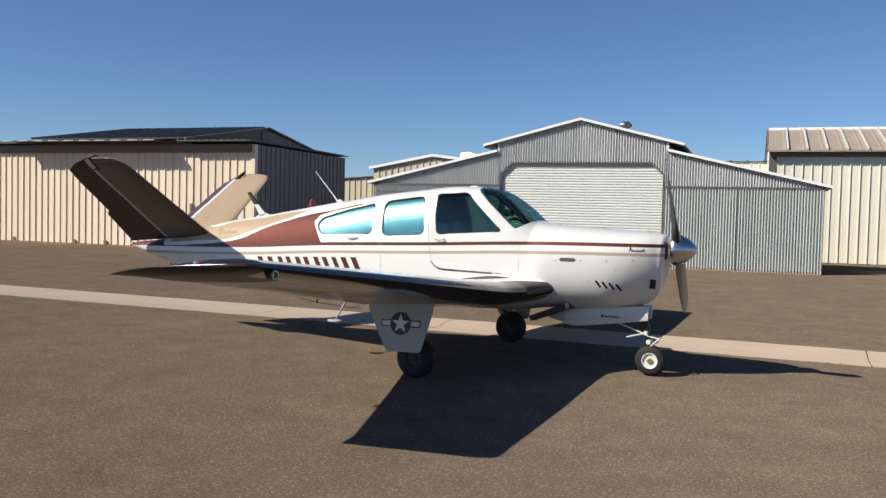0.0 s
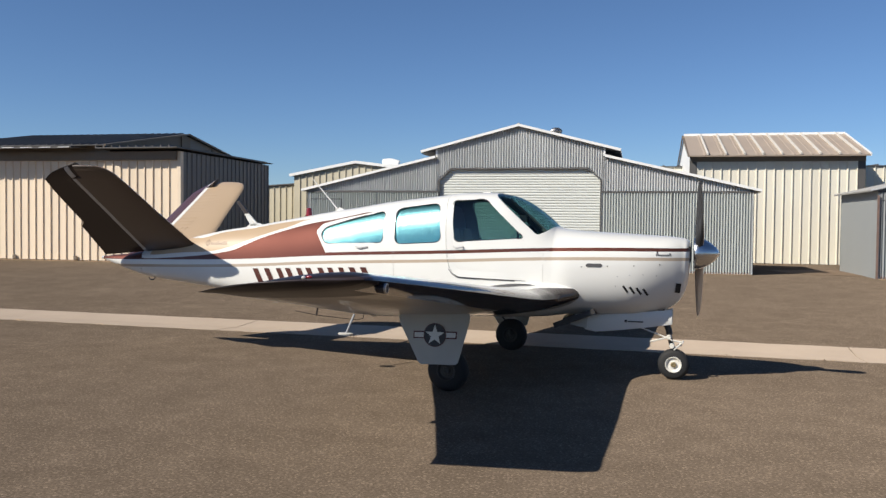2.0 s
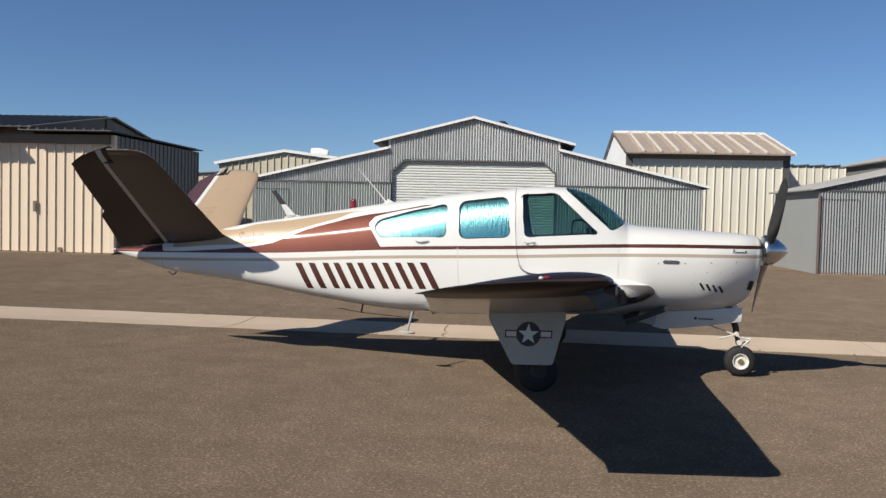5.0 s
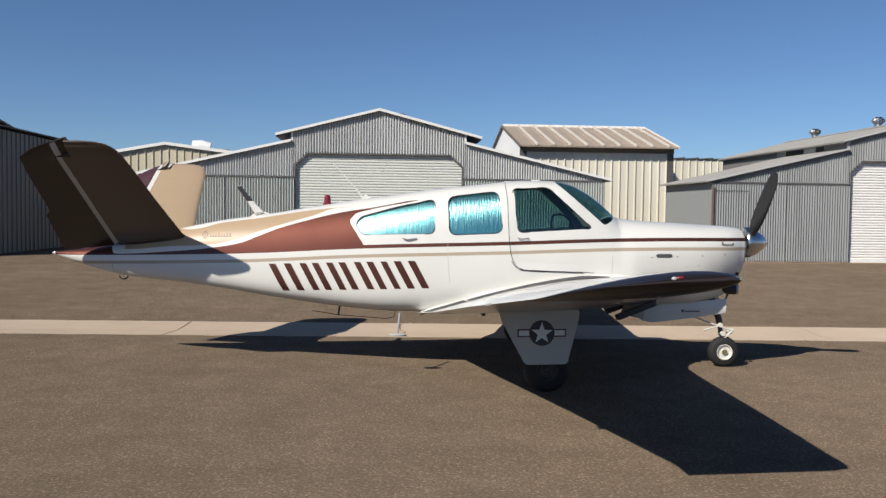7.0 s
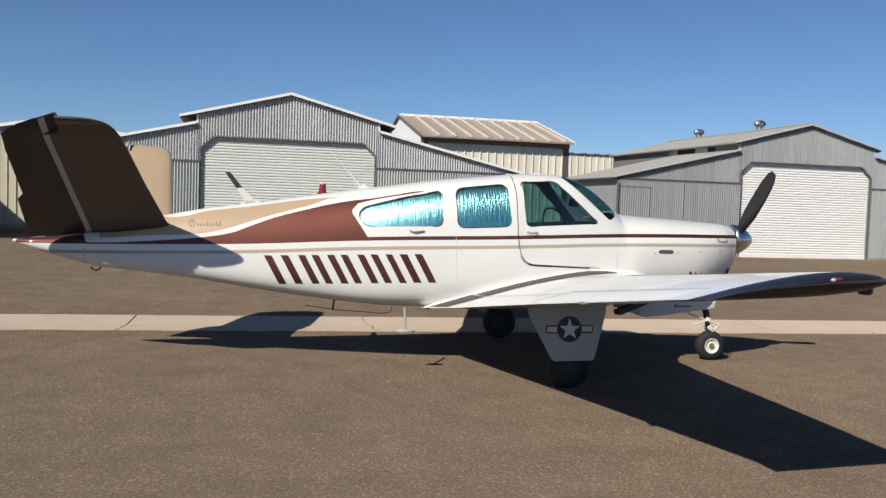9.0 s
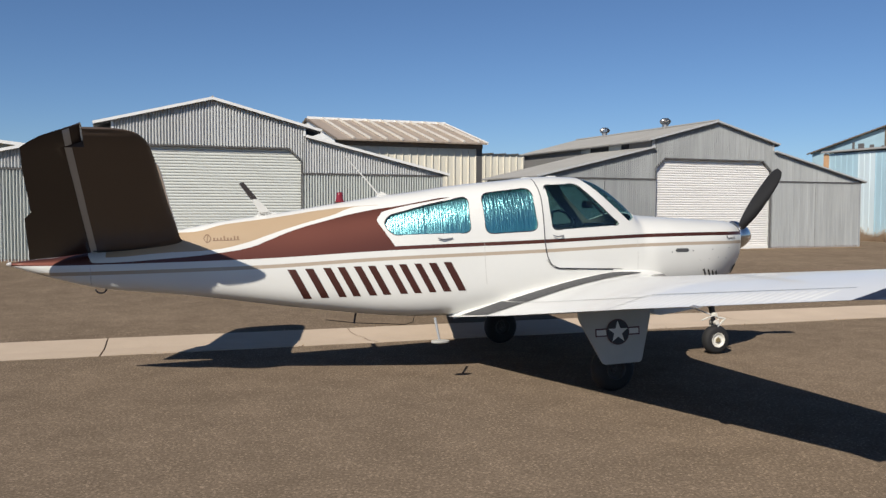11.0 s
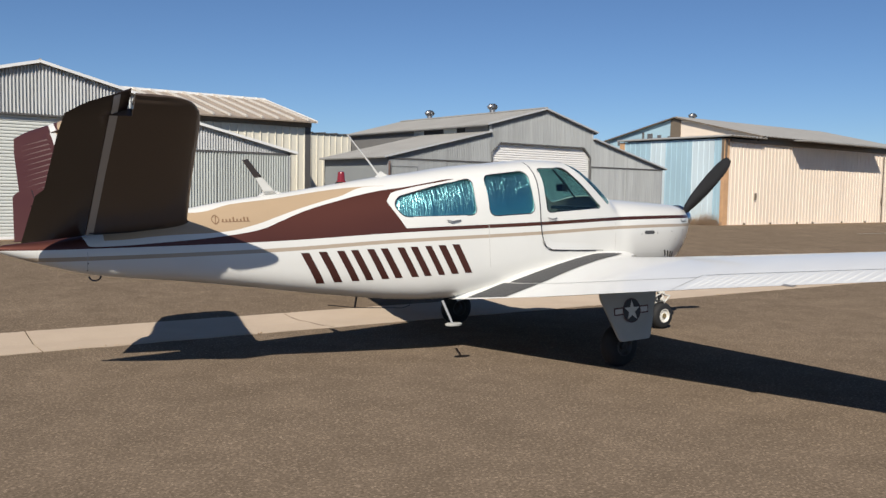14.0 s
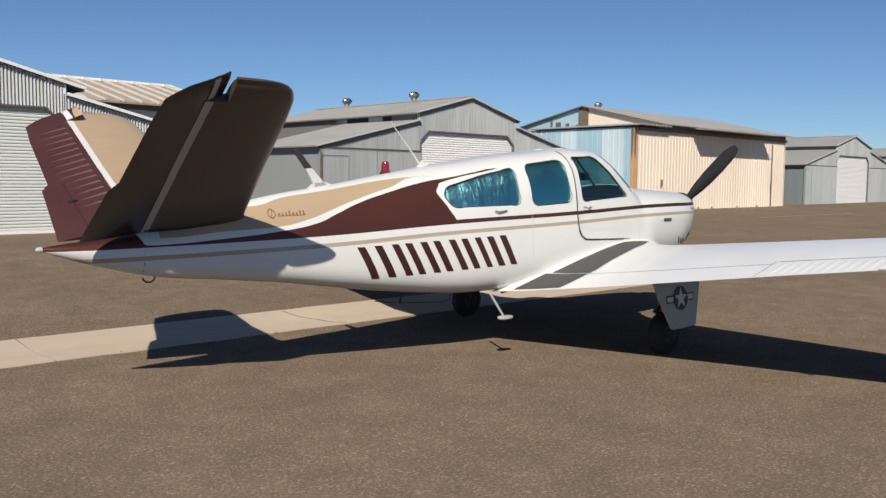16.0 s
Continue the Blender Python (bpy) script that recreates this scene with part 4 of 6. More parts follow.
# x, top, bottom, half width, height of the widest line, roundness above and below
STATIONS = [
    (-7.19, 1.142, 1.122, 0.012, 1.132, 2.0, 2.0), (-7.10, 1.158, 1.088, 0.040, 1.125, 2.0, 2.0), (-6.80, 1.190, 0.992, 0.088, 1.10, 2.0, 2.1),
    (-6.43, 1.245, 0.902, 0.140, 1.07, 2.0, 2.3), (-5.78, 1.425, 0.832, 0.205, 1.04, 1.9, 2.6), (-5.35, 1.512, 0.778, 0.252, 1.01, 1.9, 2.8),
    (-4.99, 1.564, 0.726, 0.296, 0.98, 1.9, 3.0), (-4.38, 1.668, 0.645, 0.372, 0.96, 2.1, 3.3), (-3.87, 1.753, 0.592, 0.440, 0.96, 2.4, 3.6),
    (-3.53, 1.800, 0.572, 0.485, 0.98, 2.8, 3.6), (-3.17, 1.858, 0.572, 0.520, 1.02, 3.1, 3.6), (-2.63, 1.918, 0.585, 0.545, 1.08, 3.4, 3.5),
    (-2.15, 1.963, 0.595, 0.552, 1.15, 3.5, 3.4), (-1.86, 1.960, 0.600, 0.550, 1.15, 3.4, 3.3), (-1.72, 1.938, 0.603, 0.548, 1.15, 3.2, 3.2),
    (-1.55, 1.862, 0.610, 0.544, 1.14, 2.9, 3.1), (-1.36, 1.728, 0.622, 0.538, 1.13, 2.7, 3.0), (-1.27, 1.645, 0.632, 0.534, 1.13, 2.6, 2.9), (-1.215, 1.592, 0.640, 0.532, 1.13, 2.6, 2.8),
    (-1.10, 1.568, 0.655, 0.538, 1.14, 2.6, 2.5), (-0.80, 1.548, 0.668, 0.522, 1.17, 2.6, 2.5), (-0.45, 1.530, 0.682, 0.488, 1.20, 2.5, 2.4),
    (-0.17, 1.515, 0.722, 0.422, 1.25, 2.4, 1.9), (-0.05, 1.508, 0.758, 0.372, 1.275, 2.4, 1.75), (0.03, 1.500, 0.815, 0.328, 1.285, 2.3, 1.8),
    (0.08, 1.492, 0.885, 0.292, 1.29, 2.2, 1.9), (0.11, 1.485, 0.965, 0.275, 1.29, 2.2, 2.1), (0.13, 1.475, 1.045, 0.245, 1.30, 2.1, 2.1), (0.142, 1.462, 1.13, 0.225, 1.30, 2.0, 2.0), (0.15, 1.43, 1.22, 0.15, 1.33, 2.0, 2.0),
]
SX = np.array([s[0] for s in STATIONS])
SV = np.array([s[1:] for s in STATIONS])


def tangents(x, v):
    """Slopes for a smooth curve that doesn't overshoot."""
    h, d = np.diff(x), np.diff(v) / np.diff(x)
    m = np.zeros(len(x))
    for i in range(1, len(x) - 1):
        if d[i - 1] * d[i] > 0:
            w1, w2 = 2 * h[i] + h[i - 1], h[i] + 2 * h[i - 1]
            m[i] = (w1 + w2) / (w1 / d[i - 1] + w2 / d[i])
    m[0], m[-1] = d[0], d[-1]
    return m


TAN_ = [tangents(SX, SV[:, k]) for k in range(6)]


def section(x):
    x = min(max(x, SX[0]), SX[-1])
    i = min(int(np.searchsorted(SX, x, side="right")) - 1, len(SX) - 2)
    i = max(i, 0)
    h = SX[i + 1] - SX[i]
    t = (x - SX[i]) / h
    a, b, c, d = 2 * t ** 3 - 3 * t ** 2 + 1, t ** 3 - 2 * t ** 2 + t, -2 * t ** 3 + 3 * t ** 2, t ** 3 - t ** 2
    return [float(a * SV[i, k] + b * h * TAN_[k][i] + c * SV[i + 1, k] + d * h * TAN_[k][i + 1]) for k in range(6)]


def half_width(x, z):
    """Half width of the fuselage at that place along it and height."""
    zt, zb, w, zw, nu, nl = section(x)
    s, n = ((z - zw) / (zt - zw), nu) if z >= zw else ((zw - z) / (zw - zb), nl)
    return w * max(0.0, 1 - min(1.0, s) ** n) ** (1 / n)


def ring_points(x, inset=0.0, count=72, floor=None):
    zt, zb, w, zw, nu, nl = section(x)
    zt, zb, w = zt - inset, zb + inset, max(0.004, w - inset)
    if floor is not None:
        zb = max(zb, floor)
    pts = []
    for k in range(count):
        a = 2 * math.pi * k / count
        c, s = math.cos(a), math.sin(a)
        n = nu if s >= 0 else nl
        y = w * math.copysign(abs(c) ** (2 / n), c)
        z = zw + (zt - zw if s >= 0 else zw - zb) * math.copysign(abs(s) ** (2 / n), s)
        pts.append((x, y, z))
    return pts


def loft(bm, xs, inset=0.0, count=72, floor=None, mi=0):
    rings = [[bm.verts.new(p) for p in ring_points(x, inset, count, floor)] for x in xs]
    for r0, r1 in zip(rings, rings[1:]):
        for k in range(count):
            bm.faces.new((r0[k], r0[(k + 1) % count], r1[(k + 1) % count], r1[k])).material_index = mi
    bm.faces.new(rings[0]).material_index = mi
    bm.faces.new(rings[-1][::-1]).material_index = mi
    return bm


def rounded(pts, r, seg=5):
    """The outline pts with its corners rounded by r."""
    out = []
    k = len(pts)
    for i in range(k):
        p, a, b = Vector(pts[i]), Vector(pts[i - 1]), Vector(pts[(i + 1) % k])
        da, db = (a - p), (b - p)
        q = min(r, da.length * 0.45, db.length * 0.45)
        s, e = p + da.normalized() * q, p + db.normalized() * q
        for j in range(seg + 1):
            t = j / seg
            out.append((s * (1 - t) ** 2 + p * 2 * t * (1 - t) + e * t ** 2).to_tuple())
    return out


def prism(outline, y0, y1):
    bm = B()
    slab(bm, [(x, y0, z) for x, z in outline], (0, y1 - y0, 0))
    return bm


def temp(bm, mats):
    me = bpy.data.meshes.new("temp")
    bmesh.ops.recalc_face_normals(bm, faces=bm.faces)
    bm.to_mesh(me)
    bm.free()
    for m in mats:
        me.materials.append(m)
    return new("temp", me)


def cut(ob, cutters, operation="DIFFERENCE"):
    """The mesh of ob after cutting it with the cutters."""
    for c in cutters:
        md = ob.modifiers.new("cut", "BOOLEAN")
        md.operation, md.solver, md.object, md.material_mode = operation, "EXACT", c, "TRANSFER"
    dg = bpy.context.evaluated_depsgraph_get()
    dg.update()
    me = bpy.data.meshes.new_from_object(ob.evaluated_get(dg))
    ob.modifiers.clear()
    return me


def drop(*obs):
    for o in obs:
        me = o.data
        bpy.data.objects.remove(o)
        bpy.data.meshes.remove(me)


def mesh_part(name, me, parent, label="", smooth=30):
    me.name = name
    me.shade_smooth()
    me.set_sharp_from_angle(angle=radians(smooth))
    ob = new(name, me)
    ob.parent = parent
    if label:
        tagged(ob, label)
    return ob


WIN_REAR = rounded([(-3.85, 1.378), (-3.925, 1.49), (-3.87, 1.565), (-3.5, 1.668), (-3.105, 1.755), (-3.10, 1.40)], 0.07)
WIN_MID = rounded([(-2.955, 1.388), (-2.975, 1.778), (-2.46, 1.842), (-2.415, 1.418)], 0.085)
WIN_FRONT = rounded([(-2.265, 1.422), (-2.325, 1.868), (-1.955, 1.888), (-1.505, 1.472)], 0.06)
WIN_SHIELD = rounded([(-1.87, 1.936), (-1.385, 1.505), (-1.30, 1.545), (-1.235, 1.600), (-1.0, 1.75), (-1.0, 2.2), (-1.80, 2.2)], 0.03, 3)

xs_body = sorted(set([float(v) for v in np.linspace(-7.19, 0.15, 150)] + [0.05, 0.08, 0.095, 0.11, 0.12, 0.13, 0.137, 0.142, 0.147, -1.86, -1.215, -7.15]))
body = temp(loft(B(), xs_body), [M_livery])
void = temp(loft(B(), [float(v) for v in np.linspace(-4.15, -1.12, 40)], 0.035, 48, 0.85), [M_interior])
cutters = [temp(prism(o, -1, 1), [M_white]) for o in (WIN_REAR, WIN_MID, WIN_FRONT, WIN_SHIELD)]
hull = cut(body, [void] + cutters)
fuselage = mesh_part("fuselage", hull, plane, "white fuselage with brown and tan stripes", 28)
drop(body, void, *cutters)


def pane_set():
    shell = temp(loft(B(), [float(v) for v in np.linspace(-4.1, -1.13, 70)], 0.008, 72), [M_glass])
    core = temp(loft(B(), [float(v) for v in np.linspace(-4.2, -1.05, 70)], 0.013, 72), [M_glass])
    skin = temp(B(), [])
    skin.data = cut(shell, [core])
    shade_out = temp(loft(B(), [float(v) for v in np.linspace(-4.0, -2.3, 40)], 0.0165, 72), [M_foil])
    shade_in = temp(loft(B(), [float(v) for v in np.linspace(-4.05, -2.25, 40)], 0.021, 72), [M_foil])
    foil = temp(B(), [])
    foil.data = cut(shade_out, [shade_in])
    for name, outline, shaded in (("side_window", WIN_REAR, True), ("side_window", WIN_MID, True), ("door_window", WIN_FRONT, False), ("windshield", WIN_SHIELD, False)):
        for y0, y1 in ((-1, -0.004), (0.004, 1)):
            c = temp(prism(outline, y0, y1), [M_glass])
            me = cut(skin, [c], "INTERSECT")
            me.materials.clear()
            me.materials.append(M_blueglass if shaded else M_shield if name == "windshield" else M_glass)
            w = mesh_part(name, me, plane, "blue-green tinted window pane" if shaded else "clear tinted pane")
            w.visible_shadow = False
            if shaded:
                me = cut(foil, [c], "INTERSECT")
                mesh_part("sun_shade", me, w, "crinkled silver foil sun shade")
            drop(c)
    drop(shell, core, skin, shade_out, shade_in, foil)


pane_set()


def window_seal(outline):
    """A thin dark rubber line round a window, on both sides."""
    for s in (-1, 1):
        bm = B()
        k = len(outline)
        rows = []
        for i in range(k):
            p, q = Vector(outline[i]), Vector(outline[(i + 1) % k])
            o = Vector(outline[i - 1])
            d = (q - o).normalized()
            nrm = Vector((-d.y, d.x))
            a, c = p - nrm * 0.004, p + nrm * 0.004
            rows.append([bm.verts.new((v.x, s * (half_width(v.x, v.y) + 0.0015), v.y)) for v in (a, c)])
        for i in range(k):
            r0, r1 = rows[i], rows[(i + 1) % k]
            bm.faces.new((r0[0], r0[1], r1[1], r1[0]))
        part("window_seal", bm, M_navy, plane)


for o in (WIN_REAR, WIN_MID, WIN_FRONT):
    window_seal(o)


def strip(name, pts, width, material, parent, side=-1, lift=0.002, label=""):
    """A narrow band on the fuselage side along points (x, z)."""
    bm = B()
    rows = []
    for i, p in enumerate(pts):
        p = Vector(p)
        d = (Vector(pts[min(i + 1, len(pts) - 1)]) - Vector(pts[max(i - 1, 0)])).normalized()
        n = Vector((-d.y, d.x)) * (width / 2)
        rows.append([bm.verts.new((v.x, side * (half_width(v.x, v.y) + lift), v.y)) for v in (p - n, p + n)])
    for r0, r1 in zip(rows, rows[1:]):
        bm.faces.new((r0[0], r0[1], r1[1], r1[0]))
    return part(name, bm, material, parent, label)


DOOR = [(-2.385, 1.93), (-2.385, 1.88), (-2.37, 1.74), (-2.366, 1.60), (-2.358, 1.45), (-2.35, 1.319), (-2.335, 1.22), (-2.315, 1.148), (-2.278, 1.085), (-2.203, 1.05), (-1.95, 1.041), (-1.7, 1.034), (-1.49, 1.027)]


def door_edge(pts, rise):
    """The rear and lower edge of the cabin door, standing slightly proud, with a dark seal on its outer face."""
    fine = []
    for a, b in zip(pts, pts[1:]):
        fine += [Vector(a).lerp(Vector(b), k / 4) for k in range(4)]
    fine.append(Vector(pts[-1]))
    bm = B()
    rows = []
    for i, p in enumerate(fine):
        d = (fine[min(i + 2, len(fine) - 1)] - fine[max(i - 2, 0)]).normalized()
        n = Vector((-d.y, d.x))
        h = rise * min(1.0, 0.15 + (len(fine) - 1 - i) / 10)
        row = []
        for off, lift in ((-0.004, -0.004), (-0.003, 0.0015), (0.003, h), (0.03, 0.6 * h), (0.075, 0.0005)):
            q = p + n * off
            row.append(bm.verts.new((q.x, -(half_width(q.x, q.y) + lift), q.y)))
        rows.append(row)
    for r0, r1 in zip(rows, rows[1:]):
        for j in range(4):
            bm.faces.new((r0[j], r0[j + 1], r1[j + 1], r1[j])).material_index = 1 if j > 1 else 0
    part("door_edge", bm, [M_navy, M_livery], plane, "edge of the cabin door with a dark seal", smooth=25)


door_edge(DOOR, 0.009)
gap = [(-2.325, 1.135), (-2.30, 1.098), (-2.275, 1.072), (-2.24, 1.053), (-2.2, 1.044), (-2.1, 1.039), (-2.0, 1.036), (-1.87, 1.031), (-1.75, 1.028), (-1.6, 1.024)]
for k, w_ in ((0, 0.006), (3, 0.013), (6, 0.007)):
    strip("door_gap", gap[k:k + 4], w_, M_navy, plane, lift=0.006)
strip("panel_seam", [(-2.97, 1.30), (-2.965, 1.15), (-2.955, 1.0), (-2.945, 0.9)], 0.005, M_seam, plane)
strip("panel_seam", [(-1.31, 1.46), (-1.31, 1.3), (-1.31, 1.15), (-1.31, 1.02)], 0.005, M_seam, plane)

# slanted bars of the side marking
for x0, w in ((-4.825, 0.075), (-4.665, 0.075), (-4.50, 0.07), (-4.37, 0.07), (-4.22, 0.07), (-4.09, 0.07), (-3.93, 0.07), (-3.80, 0.07), (-3.655, 0.065), (-3.52, 0.075), (-3.375, 0.075)):
    bm = B()
    n = 6
    rows = []
    for j in range(n + 1):
        t = j / n
        x, z = x0 + 0.15 * t, 1.065 + 0.04 * (x0 + 4.825) - 0.275 * t
        rows.append([bm.verts.new((xx, -(half_width(xx, z) + 0.0025), z)) for xx in (x, x + w * 0.5, x + w)])
    for r0, r1 in zip(rows, rows[1:]):
        for i in (0, 1):
            bm.faces.new((r0[i], r0[i + 1], r1[i + 1], r1[i]))
    part("marking_bar", bm, M_mark, plane)


def side_mark(name, x0, x1, z0, z1, material, tilt=0.0, round_=0.0, label=""):
    """A small flat marking or fitting on the right-hand side."""
    bm = B()
    n = 10
    rows = []
    for j in range(n + 1):
        t = j / n
        x = x0 + (x1 - x0) * t
        h = (z1 - z0) / 2
        if round_:
            e = min(x - x0, x1 - x)
            h *= math.sqrt(max(0.02, 1 - max(0, 1 - e / round_) ** 2))
        zc = (z0 + z1) / 2 + tilt * (x - x0)
        rows.append([bm.verts.new((x, -(half_width(x, z) + 0.003), z)) for z in (zc - h, zc + h)])
    for r0, r1 in zip(rows, rows[1:]):
        bm.faces.new((r0[0], r0[1], r1[1], r1[0]))
    return part(name, bm, material, plane, label)


def wavy_mark(x0, x1, z, height, material, waves, width):
    """A fine wavy line in place of a script mark, with a taller loop at its front."""
    n = waves * 8
    pts = []
    for i in range(n + 1):
        t = i / n
        h = height * (1.0 if t < 0.16 else 0.38 if t < 0.86 else 0.7)
        pts.append((x0 + (x1 - x0) * t, z + h * (0.5 + 0.5 * math.sin(2 * math.pi * waves * t - 1.2))))
    strip("maker_mark", pts, width, material, plane, lift=0.003)


wavy_mark(-0.175, -0.03, 1.312, 0.042, M_navy, 6, 0.007)
ring = [(-5.528 + 0.03 * math.cos(a) * (0.8 + 0.2 * math.cos(2 * a)), 1.352 + 0.036 * math.sin(a)) for a in [2 * math.pi * k / 22 for k in range(23)]]
strip("maker_mark", ring, 0.008, M_gold, plane, lift=0.003)
strip("maker_mark", [(-5.535, 1.312), (-5.527, 1.35), (-5.52, 1.388)], 0.007, M_gold, plane, lift=0.003)
for k in range(8):
    x = -5.475 + k * 0.030
    side_mark("maker_mark", x, x + 0.014, 1.331 + 0.001 * k, 1.331 + 0.001 * k + (0.026, 0.024, 0.026, 0.040, 0.025, 0.024, 0.038, 0.036)[k], M_gold)
side_mark("maker_mark", -5.48, -5.24, 1.330, 1.335, M_gold, tilt=0.033)
side_mark("cowl_intake", -0.87, -0.70, 1.188, 1.226, M_slot, round_=0.02, label="oval recessed vent")
for x, z, r in ((-0.91, 1.19, 0.006), (-0.65, 1.20, 0.006), (-0.39, 1.21, 0.006), (-0.14, 1.225, 0.006), (-0.55, 1.10, 0.004), (-0.43, 1.115, 0.0045), (-0.30, 1.12, 0.0045), (-0.17, 1.11, 0.005), (-0.57, 1.0, 0.004), (-1.28, 1.25, 0.005)):
    side_mark("screw", x - r, x + r, z - r, z + r, M_slot if r > 0.0055 else M_greytrim, round_=r)
for i in range(4):
    x = -0.495 + i * 0.065
    strip("louvre", [(x, 1.005 - 0.01 * i), (x + 0.02, 0.975 - 0.01 * i), (x + 0.045, 0.935 - 0.01 * i)], 0.022, M_dark, plane, label="dark cooling slot")
for x0, x1, z0 in ((-2.27, -2.16, 1.362), (-3.43, -3.28, 1.342)):
    bm = B()
    hw = half_width(x0, z0)
    tube(bm, [(x1, -hw + 0.01, z0 + 0.004), (x1 - 0.005, -hw - 0.022, z0 + 0.006), (x0 + 0.05, -hw - 0.028, z0 - 0.004), (x0, -hw - 0.018, z0 + 0.01)], [0.011, 0.009, 0.007, 0.005], 8)
    part("door_handle", bm, M_steel, plane, "steel lever door handle", smooth=40)


# ---- wings ----
def naca(t, f):
    return 5 * t * (0.2969 * math.sqrt(f) - 0.126 * f - 0.3516 * f ** 2 + 0.2843 * f ** 3 - 0.1036 * f ** 4)


# span, leading x, trailing x, leading z, trailing z, thickness
WING = [(0.30, -0.86, -3.28, 0.890, 0.575, 0.150), (0.50, -0.94, -3.25, 0.902, 0.595, 0.148), (0.62, -1.02, -3.22, 0.888, 0.610, 0.150), (0.78, -1.12, -3.19, 0.872, 0.630, 0.152), (1.0, -1.205, -3.15, 0.878, 0.660, 0.153), (1.4, -1.245, -3.08, 0.918, 0.712, 0.150),
        (2.0, -1.29, -2.975, 0.985, 0.800, 0.148), (3.0, -1.35, -2.80, 1.097, 0.945, 0.142), (4.0, -1.43, -2.63, 1.210, 1.082, 0.136), (4.55, -1.478, -2.54, 1.272, 1.158, 0.130),
        (4.70, -1.482, -2.515, 1.288, 1.178, 0.126), (4.79, -1.488, -2.515, 1.297, 1.190, 0.112), (4.845, -1.515, -2.515, 1.300, 1.194, 0.092), (4.885, -1.60, -2.515, 1.300, 1.200, 0.068), (4.92, -1.86, -2.515, 1.292, 1.204, 0.045), (4.95, -2.20, -2.52, 1.265, 1.207, 0.028)]
CH = [0.0, 0.004, 0.012, 0.03, 0.06, 0.1, 0.16, 0.24, 0.34, 0.45, 0.56, 0.66, 0.74, 0.82, 0.9, 0.96, 1.0]


def wing_at(y):
    i = 0
    while i < len(WING) - 2 and WING[i + 1][0] < y:
        i += 1
    t = (y - WING[i][0]) / (WING[i + 1][0] - WING[i][0])
    return [a + (b - a) * t for a, b in zip(WING[i], WING[i + 1])]


def wing_point(y, f, up, lift=0.0):
    _, lx, tx, lz, tz, th = wing_at(y)
    c = lx - tx
    d = naca(th, f) * c
    z = lz + (tz - lz) * f + 0.018 * c * math.sin(math.pi * min(1, f * 1.1)) * 0.5
    return (lx - c * f, y, z + (d + lift if up else -d * 0.85 - lift))


def dark_edge(y, up):
    """Chord fraction at which the dark leading-edge paint ends; it runs out to a point at the root. Below and inboard
    the dark reaches further back in place of shade.
    """
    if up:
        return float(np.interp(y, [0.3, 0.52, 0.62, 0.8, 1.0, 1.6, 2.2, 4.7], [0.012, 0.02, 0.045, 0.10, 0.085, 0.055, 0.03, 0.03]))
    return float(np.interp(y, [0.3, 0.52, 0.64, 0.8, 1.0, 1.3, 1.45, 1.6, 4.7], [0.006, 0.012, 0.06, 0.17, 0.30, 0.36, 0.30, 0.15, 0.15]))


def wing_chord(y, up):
    """Chord fractions at that span, stretched so that one of them lies on the dark edge."""
    e, k = dark_edge(y, up), 0.06
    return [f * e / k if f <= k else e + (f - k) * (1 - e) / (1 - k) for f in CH]


